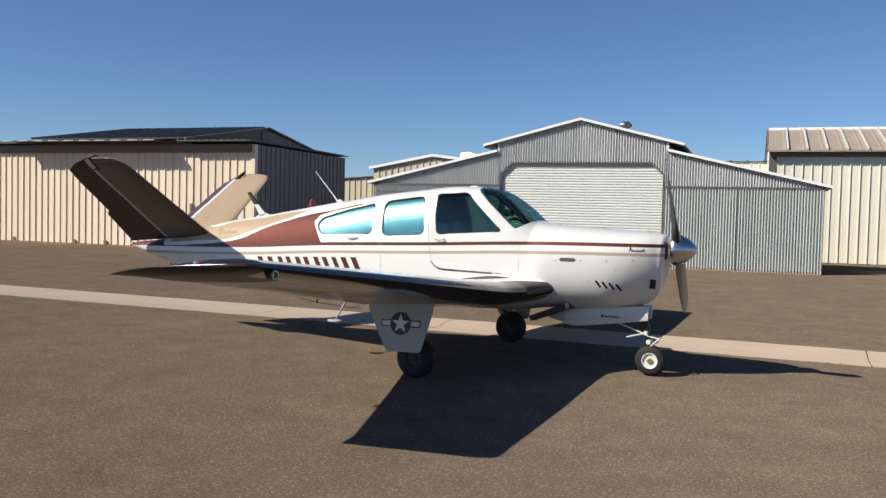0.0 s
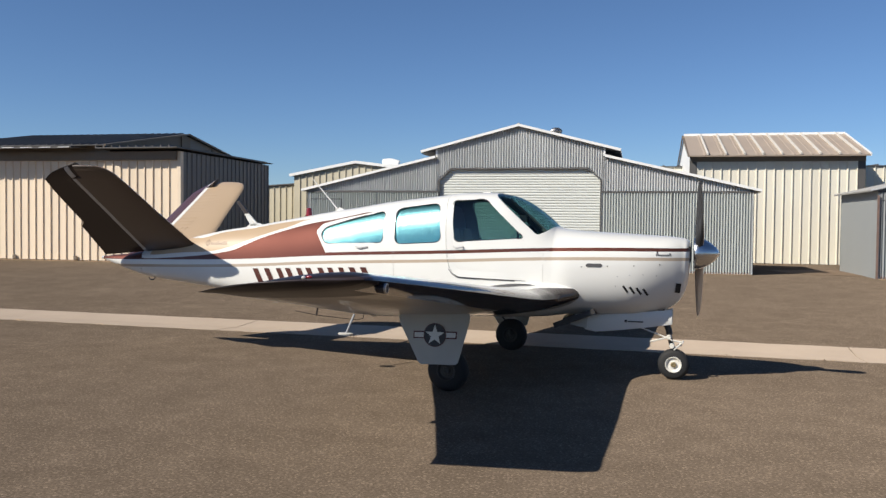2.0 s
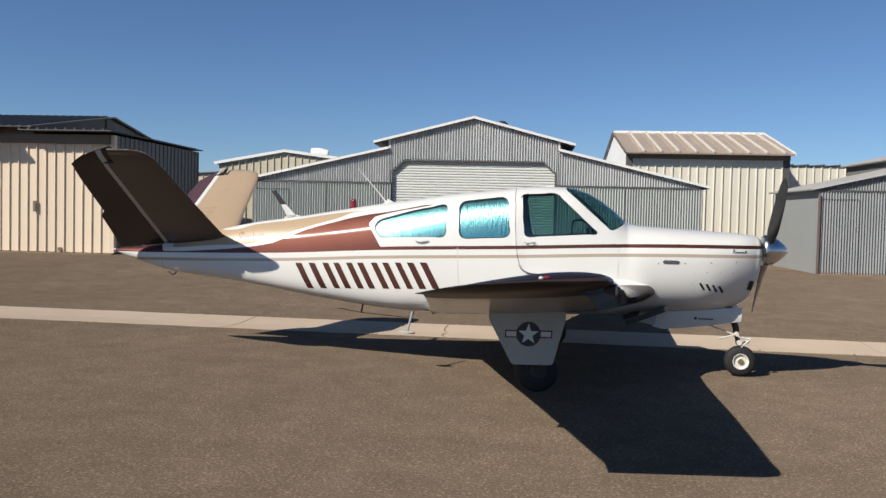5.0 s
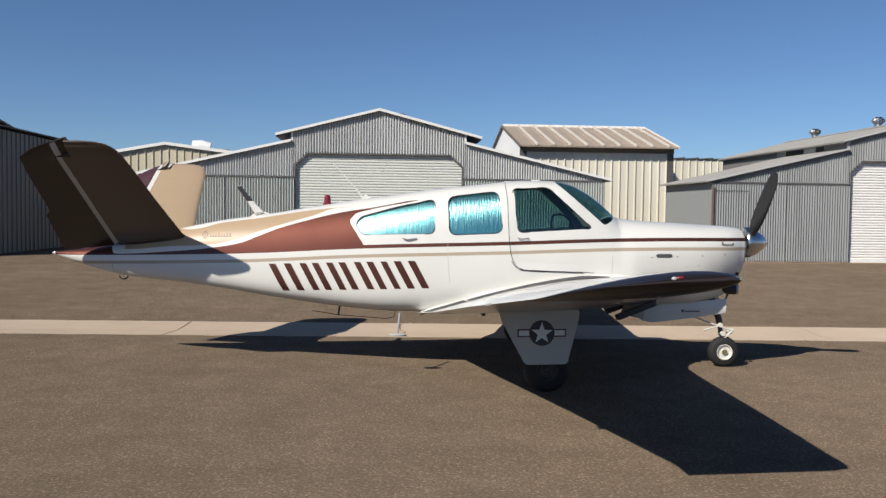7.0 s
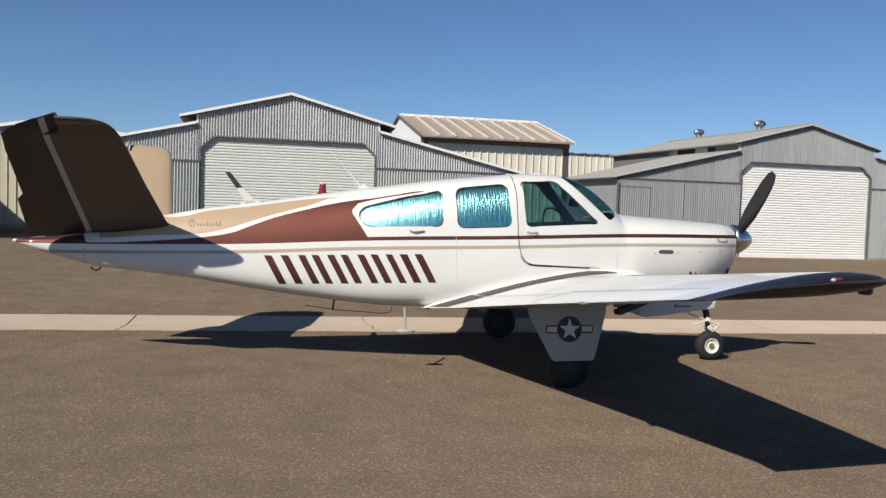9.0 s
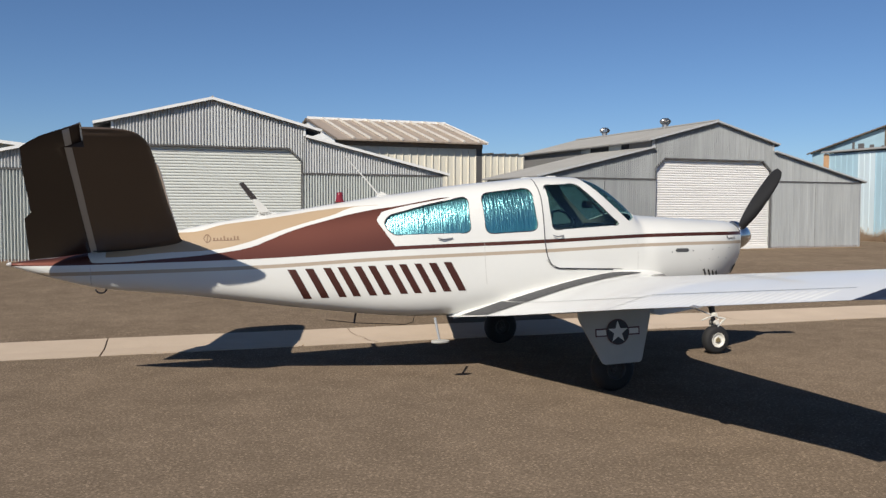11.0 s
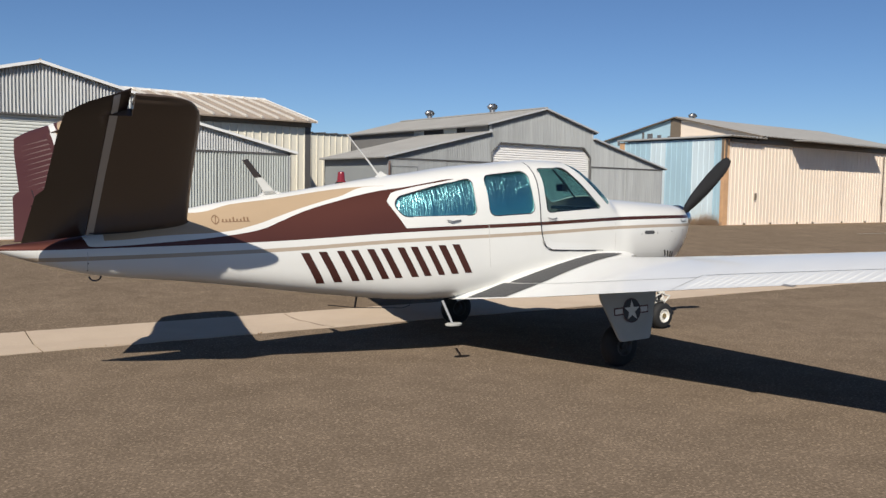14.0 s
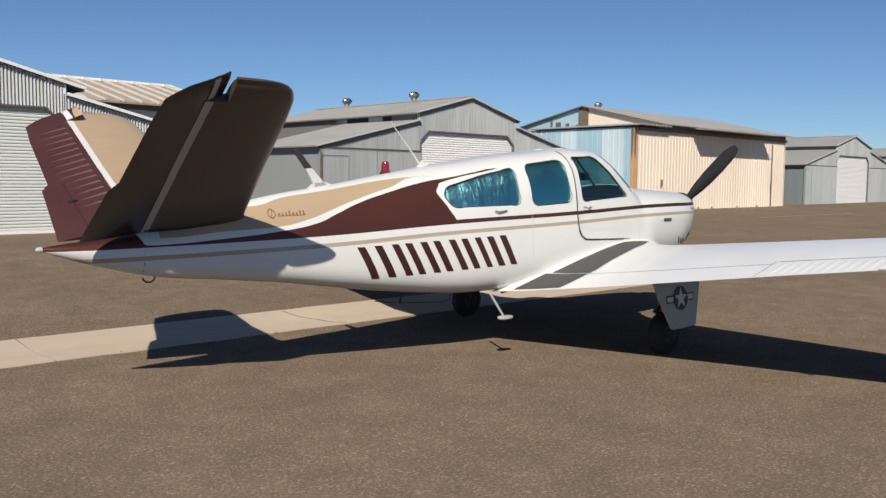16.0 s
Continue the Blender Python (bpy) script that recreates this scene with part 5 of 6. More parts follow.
def wing(side):
    ys = sorted(set([w[0] for w in WING] + [float(v) for v in np.linspace(0.8, 4.5, 12)] + [0.56, 0.70, 0.88, 1.3, 1.45, 1.6, 4.35, 4.63, 4.77, 4.84, 4.89]))
    bm = B()
    rings = []
    for y in ys:
        loop = [wing_point(y, f, True) for f in reversed(wing_chord(y, True))] + [wing_point(y, f, False) for f in wing_chord(y, False)[1:-1]]
        rings.append([bm.verts.new((p[0], side * p[1], p[2])) for p in loop])
    k = len(rings[0])
    nu = len(CH) - 1
    for j, (r0, r1) in enumerate(zip(rings, rings[1:])):
        for i in range(k):
            f = bm.faces.new((r0[i], r0[(i + 1) % k], r1[(i + 1) % k], r1[i]))
            fi = CH[nu - i - 1] if i < nu else CH[min(i - nu, nu - 1)]
            tip = ys[j] >= 4.69
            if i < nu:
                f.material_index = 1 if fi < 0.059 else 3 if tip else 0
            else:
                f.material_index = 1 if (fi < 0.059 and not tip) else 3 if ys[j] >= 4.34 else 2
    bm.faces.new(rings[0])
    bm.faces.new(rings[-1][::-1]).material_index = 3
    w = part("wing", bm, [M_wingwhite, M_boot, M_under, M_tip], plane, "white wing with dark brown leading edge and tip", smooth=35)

    def patch(name, pts, material, lift=0.003, up=True, n=8, label=""):
        """A sheet on the skin between two lines of (span, chord fraction)."""
        (a0, a1), (b0, b1) = pts
        pb = B()
        rows = []
        for i in range(n + 1):
            t = i / n
            s0 = (a0[0] + (a1[0] - a0[0]) * t, a0[1] + (a1[1] - a0[1]) * t)
            s1 = (b0[0] + (b1[0] - b0[0]) * t, b0[1] + (b1[1] - b0[1]) * t)
            row = []
            for j in range(n + 1):
                q = j / n
                p = wing_point(s0[0] + (s1[0] - s0[0]) * q, s0[1] + (s1[1] - s0[1]) * q, up, lift)
                row.append(pb.verts.new((p[0], side * p[1], p[2])))
            rows.append(row)
        for r0, r1 in zip(rows, rows[1:]):
            for j in range(n):
                pb.faces.new((r0[j], r0[j + 1], r1[j + 1], r1[j]))
        return part(name, pb, material, w, label, smooth=40)

    # ribbed aileron and flap, set off by narrow gaps
    patch("hinge_gap", (((2.75, 0.759), (2.75, 0.766)), ((4.5, 0.760), (4.5, 0.765))), M_greytrim, 0.002, n=10)
    patch("hinge_gap", (((0.85, 0.800), (0.85, 0.806)), ((2.72, 0.795), (2.72, 0.801))), M_seamgrey, 0.002, n=10)
    patch("hinge_gap", (((2.715, 0.76), (2.727, 0.76)), ((2.718, 0.99), (2.727, 0.99))), M_seamgrey, 0.002, n=4)
    # pressed beads that stiffen the aileron
    for i in range(22):
        y = 2.82 + i * 0.076
        pb = B()
        rows = []
        for f in (0.785, 0.80, 0.95, 0.985):
            e = 0.0 if f in (0.785, 0.985) else 0.006
            rows.append([wing_point(y + dy, f, True, h) for dy, h in ((-0.019, -0.0005), (0.0, e), (0.019, -0.0005))])
        vs = [[pb.verts.new((p[0], side * p[1], p[2])) for p in r] for r in rows]
        for r0, r1 in zip(vs, vs[1:]):
            for j in (0, 1):
                pb.faces.new((r0[j], r0[j + 1], r1[j + 1], r1[j]))
        part("pressed_bead", pb, M_wingwhite, w, smooth=50)
    if side < 0:
        for f0, f1 in ((0.14, 0.797), (0.808, 0.985)):
            pb = B()
            rows = []
            for i in range(15):
                f = f0 + (f1 - f0) * i / 14
                g = 0.045 * math.sin(math.pi * min(1.0, max(0.0, (f - 0.28) / 0.72)))
                outer = float(np.interp(f, [0.14, 0.25, 0.45, 0.76, 0.99], [0.70, 0.83, 0.95, 1.06, 1.02]))
                inner = 0.585 + g - (0.06 if f > 0.80 else 0.0) if f > 0.28 else 0.585 + (0.28 - f) * 0.7
                row = []
                for j in range(5):
                    q = wing_point(inner + (outer - inner) * j / 4, f, True, 0.005)
                    row.append(pb.verts.new((q[0], side * q[1], q[2])))
                rows.append(row)
            for r0, r1 in zip(rows, rows[1:]):
                for j in range(4):
                    pb.faces.new((r0[j], r0[j + 1], r1[j + 1], r1[j]))
            part("walkway", pb, M_walk, w, "dark grey non-slip walkway", smooth=40)
    # fixed trim tab on the aileron's trailing edge
    nb = B()
    te = wing_at(3.63)
    slab(nb, [(te[2] + 0.01, side * 3.58, te[4] + 0.003), (te[2] - 0.025, side * 3.585, te[4] - 0.004), (te[2] - 0.025, side * 3.675, te[4] - 0.004), (te[2] + 0.01, side * 3.68, te[4] + 0.003)], (0, 0, -0.004))
    part("trim_tab", nb, M_under, w)
    # navigation light on the tip
    nb = B()
    lathe(nb, [(-0.014, 0.003), (-0.009, 0.008), (0.0, 0.011), (0.009, 0.009), (0.014, 0.003)], "x", (-1.858, side * 4.905, 1.308), 14)
    part("navigation_light", nb, M_clear, w, "clear navigation light on the tip", smooth=40)
    for x0, k in ((-1.828, 0.5),):
        nb = B()
        lathe(nb, [(-0.018, 0.003), (-0.01, 0.016 * k), (0.0, 0.021 * k), (0.011, 0.017 * k), (0.02, 0.003)], "x", (x0, side * 4.90, 1.312), 14)
        part("light_lens", nb, M_red, w, "red lens", smooth=40)
    # round landing light on the leading edge
    nb = B()
    lathe(nb, [(-0.05, 0.014), (-0.038, 0.027), (0.0, 0.031), (0.02, 0.030)], "x", (-1.483, side * 4.635, 1.240), 20)
    ll = part("landing_light", nb, M_navy, w, "small round landing light", smooth=40)
    nb = B()
    lathe(nb, [(0.012, 0.031), (0.023, 0.030), (0.024, 0.023), (0.014, 0.021)], "x", (-1.483, side * 4.635, 1.240), 20)
    part("bezel", nb, M_steel, ll, smooth=40)
    nb = B()
    lathe(nb, [(0.010, 0.022), (0.017, 0.012), (0.019, 0.004)], "x", (-1.483, side * 4.635, 1.240), 16)
    part("lamp_glass", nb, M_dark, ll, smooth=40)
    return w


wing(-1)
wing(1)


# rounded fillets where wing meets fuselage
def fillet(side):
    bm = B()
    n = 16
    rows = []
    for i in range(n + 1):
        f = 0.30 + 0.70 * i / n
        g = 0.045 * math.sin(math.pi * min(1.0, (f - 0.28) / 0.72))
        rise = 0.010 + 0.032 * math.sin(math.pi * min(1.0, (f - 0.22) / 0.78))
        p = wing_point(0.60 + g - 0.06 * min(1.0, max(0.0, (f - 0.74) / 0.06)), f, True, 0.002)
        hw = half_width(p[0], p[2] + rise)
        q = (p[0], max(0.05, hw - 0.006), p[2] + rise)
        mid = (p[0], (p[1] + q[1]) / 2 - 0.05, (p[2] + q[2]) / 2 - 0.045)
        rows.append([bm.verts.new((v[0], side * v[1], v[2])) for v in (p, mid, q)])
    for r0, r1 in zip(rows, rows[1:]):
        for j in (0, 1):
            bm.faces.new((r0[j], r0[j + 1], r1[j + 1], r1[j]))
    part("wing_fillet", bm, M_white, plane, smooth=60)


fillet(-1)
fillet(1)


# ---- V-tail ----
def fin_at(y0, dy, z0, dz):
    """Places on a fin; v: 0 at the root, 1 at the tip; h: height off the mid-plane, towards the inside and up."""
    k = math.hypot(dy, dz)
    return lambda v, x, h: (x, y0 + dy * v - h * dz / k, z0 + dz * v + h * dy / k)


def v_tail(side):
    # the aeroplane stands with its left side a little low
    fin_point = fin_at(0.018, 1.41, 1.262, 0.955) if side < 0 else fin_at(0.075, 1.53, 1.25, 0.93)
    # v, leading x, hinge x, trailing x
    rows = [(-0.06, -5.60, -6.515, -7.01), (0.0, -5.67, -6.517, -7.01), (0.1, -5.762, -6.523, -6.995), (0.41, -5.852, -6.544, -6.957), (0.445, -5.863, -6.546, -6.903), (0.80, -5.95, -6.567, -6.885), (0.882, -5.978, -6.572, -6.871),
            (0.888, -5.980, -6.572, -6.870), (0.925, -6.004, -6.574, -6.866), (0.942, -6.022, -6.575, -6.825), (0.955, -6.036, -6.575, -6.79), (0.972, -6.065, -6.576, -6.73), (0.985, -6.10, -6.577, -6.63), (0.994, -6.145, -6.578, -6.69), (1.0, -6.22, -6.578, -6.64)]
    notch = 0.885                                  # above it the control surface reaches forward as a balance horn
    sag = lambda v: 0.345 - 0.03 * v               # droop of the control surface, a little more at the root

    def skin(spans, fr, to, mats_, name, parent, label="", down=False):
        bm = B()
        fs = [0, 0.02, 0.06, 0.14, 0.28, 0.48, 0.7, 0.85, 1.0]
        rings = []
        for v, lx, hx, tx in spans:
            x0, x1 = fr(v, lx, hx, tx), to(v, lx, hx, tx)
            t = 0.085 if v < 0.98 else 0.045
            chord = lx - tx
            loop = []
            for up, seq in ((1, list(reversed(fs))), (-1, fs[1:-1] if abs(x1 - tx) < 1e-6 else fs[1:])):
                for f in seq:
                    x = x0 + (x1 - x0) * f
                    loop.append(fin_point(v + (0.06 * f if down and v < 0.05 else 0.0), x, up * naca(t, min(1, max(0, (lx - x) / chord))) * chord - (sag(v) if down else 0.0) * (max(0.0, hx - x) - 1.6 * max(0.0, x - hx))))
            rings.append([bm.verts.new((p[0], side * p[1], p[2])) for p in loop])
        k = len(rings[0])
        for q, (r0, r1) in enumerate(zip(rings, rings[1:])):
            for i in range(k):
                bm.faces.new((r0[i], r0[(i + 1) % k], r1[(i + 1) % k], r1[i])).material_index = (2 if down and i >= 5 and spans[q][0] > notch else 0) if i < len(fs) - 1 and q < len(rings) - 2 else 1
        bm.faces.new(rings[0])
        bm.faces.new(rings[-1][::-1]).material_index = 1
        return part(name, bm, mats_, parent, label, smooth=35)

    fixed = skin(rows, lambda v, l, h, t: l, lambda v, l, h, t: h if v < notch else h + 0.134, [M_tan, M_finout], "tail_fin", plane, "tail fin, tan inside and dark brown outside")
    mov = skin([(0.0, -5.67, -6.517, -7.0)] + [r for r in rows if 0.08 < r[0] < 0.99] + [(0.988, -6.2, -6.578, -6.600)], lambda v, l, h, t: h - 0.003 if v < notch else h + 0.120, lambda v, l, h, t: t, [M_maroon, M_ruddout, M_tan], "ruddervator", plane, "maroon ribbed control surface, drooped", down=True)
    # white hinge strips, both faces; the outer ones greyed to show their shade
    for sgn in (1, -1):
        bm = B()
        vs = []
        for row in [r for r in rows if 0.0 <= r[0] < notch]:
            v = row[0]
            chord = row[1] - row[3]
            h = naca(0.085, (row[1] - row[2]) / chord) * chord + 0.004
            vs.append([bm.verts.new((p[0], side * p[1], p[2])) for p in (fin_point(v, row[2] + 0.046, sgn * h), fin_point(v, row[2] - 0.006, sgn * h))])
        for a, c in zip(vs, vs[1:]):
            bm.faces.new((a[0], a[1], c[1], c[0]))
        part("hinge_strip", bm, M_white if sgn > 0 else M_stripshade, fixed, "white painted hinge strip")
        bm = B()
        vs = []
        for row in [r for r in rows if notch < r[0] < 0.99]:
            v = row[0]
            chord = row[1] - row[3]
            h = naca(0.085, (row[1] - row[2]) / chord) * chord + 0.004
            vs.append([bm.verts.new((p[0], side * p[1], p[2])) for p in (fin_point(v, row[2] + 0.046, sgn * h + sag(v) * 1.6 * 0.046), fin_point(v, row[2] + 0.001, sgn * h))])
        for a, c in zip(vs, vs[1:]):
            bm.faces.new((a[0], a[1], c[1], c[0]))
        part("hinge_strip", bm, M_white if sgn > 0 else M_stripshade, mov, "strip carried on over the balance horn")
    # pressed beads in the fin skin ahead of the hinge, inner face
    for i in range(14):
        v = 0.2 + i * 0.05
        row = [r for r in rows if r[0] <= v][-1]
        chord = row[1] - row[3]
        bm = B()
        vs = []
        for x in (row[2] + 0.055, row[2] + 0.075, row[2] + 0.24, row[2] + 0.29):
            h = naca(0.085, (row[1] - x) / chord) * chord * 0.995
            e = 0.0 if x in (row[2] + 0.055, row[2] + 0.29) else 0.0016
            vs.append([bm.verts.new((p[0], side * p[1], p[2])) for p in (fin_point(v - 0.009, x, h - 0.001), fin_point(v, x, h + e), fin_point(v + 0.009, x, h - 0.001))])
        for a, c in zip(vs, vs[1:]):
            for j in (0, 1):
                bm.faces.new((a[j], a[j + 1], c[j + 1], c[j]))
        part("pressed_bead", bm, M_tan, fixed, smooth=60)
    # pressed ribs on the control surface
    for i in range(14):
        v = 0.22 + i * 0.047
        row = [r for r in rows if r[0] <= v][-1]
        nxt = [r for r in rows if r[0] > v][0]
        w = (v - row[0]) / (nxt[0] - row[0])
        row = [p + (q - p) * w for p, q in zip(row, nxt)]
        chord = row[1] - row[3]
        # the skin is made of flat strips, so heights are taken between their edges
        knots = [row[2] - 0.003 + (row[3] - row[2] + 0.003) * f for f in (0, 0.02, 0.06, 0.14, 0.28, 0.48, 0.7, 0.85, 1.0)]
        hts = [naca(0.085, min(1.0, (row[1] - x) / chord)) * chord - sag(v) * (row[2] - x) for x in knots]
        for sgn in (1,):
            bm = B()
            xa, xb = row[2] - 0.035, row[3] + 0.06 if v > 0.45 else row[2] - 0.24
            ha, hb = (float(np.interp(-x, [-k for k in knots], hts)) for x in (xa, xb))
            hb += 0.003
            a = [fin_point(v - 0.011, xa, ha - 0.001), fin_point(v - 0.011, xb, hb - 0.003), fin_point(v + 0.011, xb, hb - 0.003), fin_point(v + 0.011, xa, ha - 0.001)]
            c = [fin_point(v, xa - 0.01, ha + 0.0035), fin_point(v, xb + 0.01, hb + 0.003)]
            va = [bm.verts.new((p[0], side * p[1], p[2])) for p in a]
            vc = [bm.verts.new((p[0], side * p[1], p[2])) for p in c]
            bm.faces.new((va[0], va[1], vc[1], vc[0]))
            bm.faces.new((va[3], vc[0], vc[1], va[2]))
            bm.faces.new((va[0], vc[0], va[3]))
            bm.faces.new((va[1], va[2], vc[1]))
            part("pressed_rib", bm, M_maroon, mov)
    # dark seal along the outer root of the fin
    bm = B()
    vs = []
    for v, x, w in ((0.018, -6.505, 0.007), (0.028, -6.35, 0.007), (0.042, -6.2, 0.006), (0.068, -6.05, 0.005), (0.095, -5.94, 0.002)):
        h = -naca(0.085, (-5.70 - x) / 1.3) * 1.3 - 0.004
        vs.append([bm.verts.new((p[0], side * p[1], p[2])) for p in (fin_point(v - w, x, h), fin_point(v + w, x, h))])
    for a, c in zip(vs, vs[1:]):
        bm.faces.new((a[0], a[1], c[1], c[0]))
    part("root_seal", bm, M_navy, fixed, "dark seal along the fin root")
    # trim tab: its shut line and the small horn that drives it
    bm = B()
    rail = []
    for v in (0.06, 0.15, 0.25, 0.33, 0.415):
        hx, tx, lx = float(np.interp(v, [0.0, 0.41], [-6.517, -6.544])), float(np.interp(v, [0.0, 0.41], [-7.01, -6.957])), float(np.interp(v, [0.1, 0.41], [-5.762, -5.852]))
        x = hx - 0.27
        h = naca(0.085, (lx - x) / (lx - tx)) * (lx - tx) - sag(v) * (hx - x) + 0.003
        rail.append([bm.verts.new((p[0], side * p[1], p[2])) for p in (fin_point(v, x - 0.004, h), fin_point(v, x + 0.004, h))])
    for a, c in zip(rail, rail[1:]):
        bm.faces.new((a[0], a[1], c[1], c[0]))
    part("tab_shut_line", bm, M_boot, mov)
    bm = B()
    h = 0.012 - sag(0.27) * 0.27
    tube(bm, [(p[0], side * p[1], p[2]) for p in (fin_point(0.27, -6.76, h + 0.014), fin_point(0.27, -6.80, h + 0.024), fin_point(0.27, -6.85, h + 0.008))], [0.004, 0.006, 0.004], 8)
    part("tab_horn", bm, M_boot, mov, "small dark trim tab horn", smooth=40)


v_tail(-1)
v_tail(1)

bm = B()
lathe(bm, [(-0.022, 0.006), (-0.012, 0.016), (0.004, 0.02), (0.02, 0.02)], "x", (-7.195, 0, 1.133), 14)
part("tail_light", bm, M_clear, plane, "clear tail light", smooth=40)
bm = B()
pts = [(-6.45 + 0.045 * math.cos(a), 0.0, 0.897 + 0.036 * math.sin(a)) for a in [math.pi * (1 + k / 10) for k in range(11)]]
tube(bm, pts, 0.007, 8)
part("tie_down_ring", bm, M_navy, plane)
strip("tail_seam", [(-6.525, 1.10), (-6.525, 1.06), (-6.525, 1.02), (-6.525, 0.98), (-6.525, 0.945)], 0.004, M_seamgrey, plane)
for z in (1.01, 0.955):
    side_mark("screw", -6.526, -6.516, z - 0.005, z + 0.005, M_slot, round_=0.005)

# ---- propeller ----
HUB = Vector((0.24, 0.0, 1.335))
bm = B()
lathe(bm, [(-0.055, 0.155), (-0.04, 0.165), (0.0, 0.162), (0.06, 0.141), (0.11, 0.110), (0.155, 0.073), (0.185, 0.038), (0.2, 0.008)], "x", HUB, 36)
spinner = part("spinner", bm, M_alu, plane, "polished metal spinner", smooth=40)
for sgn in (1, -1):
    bm = B()
    d = Vector((0, -0.715, 0.70)).normalized() * sgn
    e = Vector((1, 0, 0)).cross(d)
    rings = []
    for r, w, th, tw in ((0.10, 0.042, 0.042, 55), (0.17, 0.044, 0.042, 50), (0.24, 0.055, 0.034, 42), (0.36, 0.070, 0.024, 34), (0.52, 0.078, 0.018, 27), (0.70, 0.080, 0.014, 22), (0.86, 0.074, 0.011, 19), (0.96, 0.058, 0.008, 17), (1.01, 0.032, 0.005, 16)):
        c = HUB + d * r + Vector((0.0, 0, 0))
        a = radians(tw)
        cx, cy = Vector((math.sin(a), 0, 0)) + e * math.cos(a), Vector((math.cos(a), 0, 0)) - e * math.sin(a)
        rings.append([bm.verts.new(c + cx * (w * math.cos(q)) + cy * (th * math.sin(q))) for q in [2 * math.pi * k / 14 for k in range(14)]])
    for r0, r1 in zip(rings, rings[1:]):
        for k in range(14):
            bm.faces.new((r0[k], r0[(k + 1) % 14], r1[(k + 1) % 14], r1[k])).material_index = 1 if k < 7 else 0
    bm.faces.new(rings[0])
    bm.faces.new(rings[-1][::-1])
    part("propeller_blade", bm, [M_blade, M_bladefront], spinner, "propeller blade, matt black behind and bare grey in front", smooth=40)

# cooling inlets beside and below the spinner
for sg in (-1, 1):
    bm = B()
    box(bm, 0.06, 0.156, *sorted((sg * 0.09, sg * 0.205)), 1.23, 1.415, bevel=0.03)
    part("air_inlet", bm, M_dark, plane, "dark cooling inlet beside the spinner")
strip("oil_cooler_inlet", [(0.045, 1.03), (0.04, 0.995), (0.035, 0.96), (0.03, 0.93)], 0.05, M_dark, plane, lift=0.012, label="dark oil cooler inlet")


# ---- landing gear ----
def wheel(parent, c, r, w, rim, mat_rim, what="white wheel hub", cap_mat=None):
    bm = B()
    prof = []
    for k in range(13):
        a = math.pi * k / 12
        prof.append((-math.cos(a) * w / 2, rim + (r - rim) * (math.sin(a) ** 0.55)))
    lathe(bm, prof + [(w * 0.3, rim * 0.97), (-w * 0.3, rim * 0.97), prof[0]], "y", c, 40, cap=False)
    t = part("tyre", bm, M_black, parent, "black rubber tyre", smooth=50)
    for s in (-1, 1):
        bm = B()
        lathe(bm, [(s * w * 0.34, rim * 1.02), (s * w * 0.51, rim * 1.0), (s * w * 0.52, rim * 0.94), (s * w * 0.46, rim * 0.82), (s * w * 0.30, rim * 0.7), (s * w * 0.32, rim * 0.42), (s * w * 0.42, rim * 0.38)], "y", c, 32)
        part("rim", bm, mat_rim, parent, what, smooth=40)
    for s in (-1, 1):
        bm = B()
        lathe(bm, [(s * w * 0.40, rim * 0.36), (s * w * 0.48, rim * 0.34), (s * w * 0.50, rim * 0.17), (s * w * 0.45, rim * 0.15), (s * w * 0.44, rim * 0.02)], "y", c, 20)
        part("hub_cap", bm, cap_mat or M_dark, parent, smooth=40)
    return t


bm = B()
tube(bm, [(-0.16, 0, 0.80), (-0.055, 0, 0.52), (-0.045, 0, 0.47)], 0.034, 14)
tube(bm, [(-0.05, 0, 0.48), (-0.022, 0, 0.34)], 0.025, 14)
nose = part("nose_gear", bm, M_maindark, plane, "dark steel nose gear leg", smooth=40)
bm = B()
tube(bm, [(-0.03, -0.055, 0.42), (0.09, -0.045, 0.40), (0.07, -0.03, 0.36)], 0.009, 8)
tube(bm, [(0.09, 0.045, 0.40), (0.0, 0.04, 0.315)], 0.009, 8)
tube(bm, [(0.09, -0.045, 0.40), (0.0, -0.04, 0.315)], 0.009, 8)
tube(bm, [(0.09, -0.05, 0.40), (0.09, 0.05, 0.40)], 0.010, 8)
part("torque_link", bm, M_rimwhite, nose, "white scissor link", smooth=40)
bm = B()
tube(bm, [(-0.02, 0.04, 0.37), (-0.005, 0.08, 0.33), (0.0, 0.088, 0.165)], 0.02, 10)
tube(bm, [(-0.02, -0.06, 0.36), (-0.02, 0.06, 0.36)], 0.026, 10)
part("fork", bm, M_rimwhite, nose, "white wheel fork", smooth=40)
bm = B()
tube(bm, [(-0.40, -0.05, 0.56), (-0.06, -0.05, 0.44)], 0.008, 8)
tube(bm, [(-0.24, -0.09, 0.40), (-0.06, -0.07, 0.45), (-0.02, -0.07, 0.42)], 0.009, 8)
lathe(bm, [(-0.08, 0.02), (-0.05, 0.027), (0.0, 0.022)], "y", (-0.05, 0, 0.45), 12)
part("steering_linkage", bm, M_rimwhite, nose, smooth=40)
wheel(nose, (0, 0, 0.163), 0.163, 0.125, 0.084, M_rimwhite, cap_mat=M_brass)

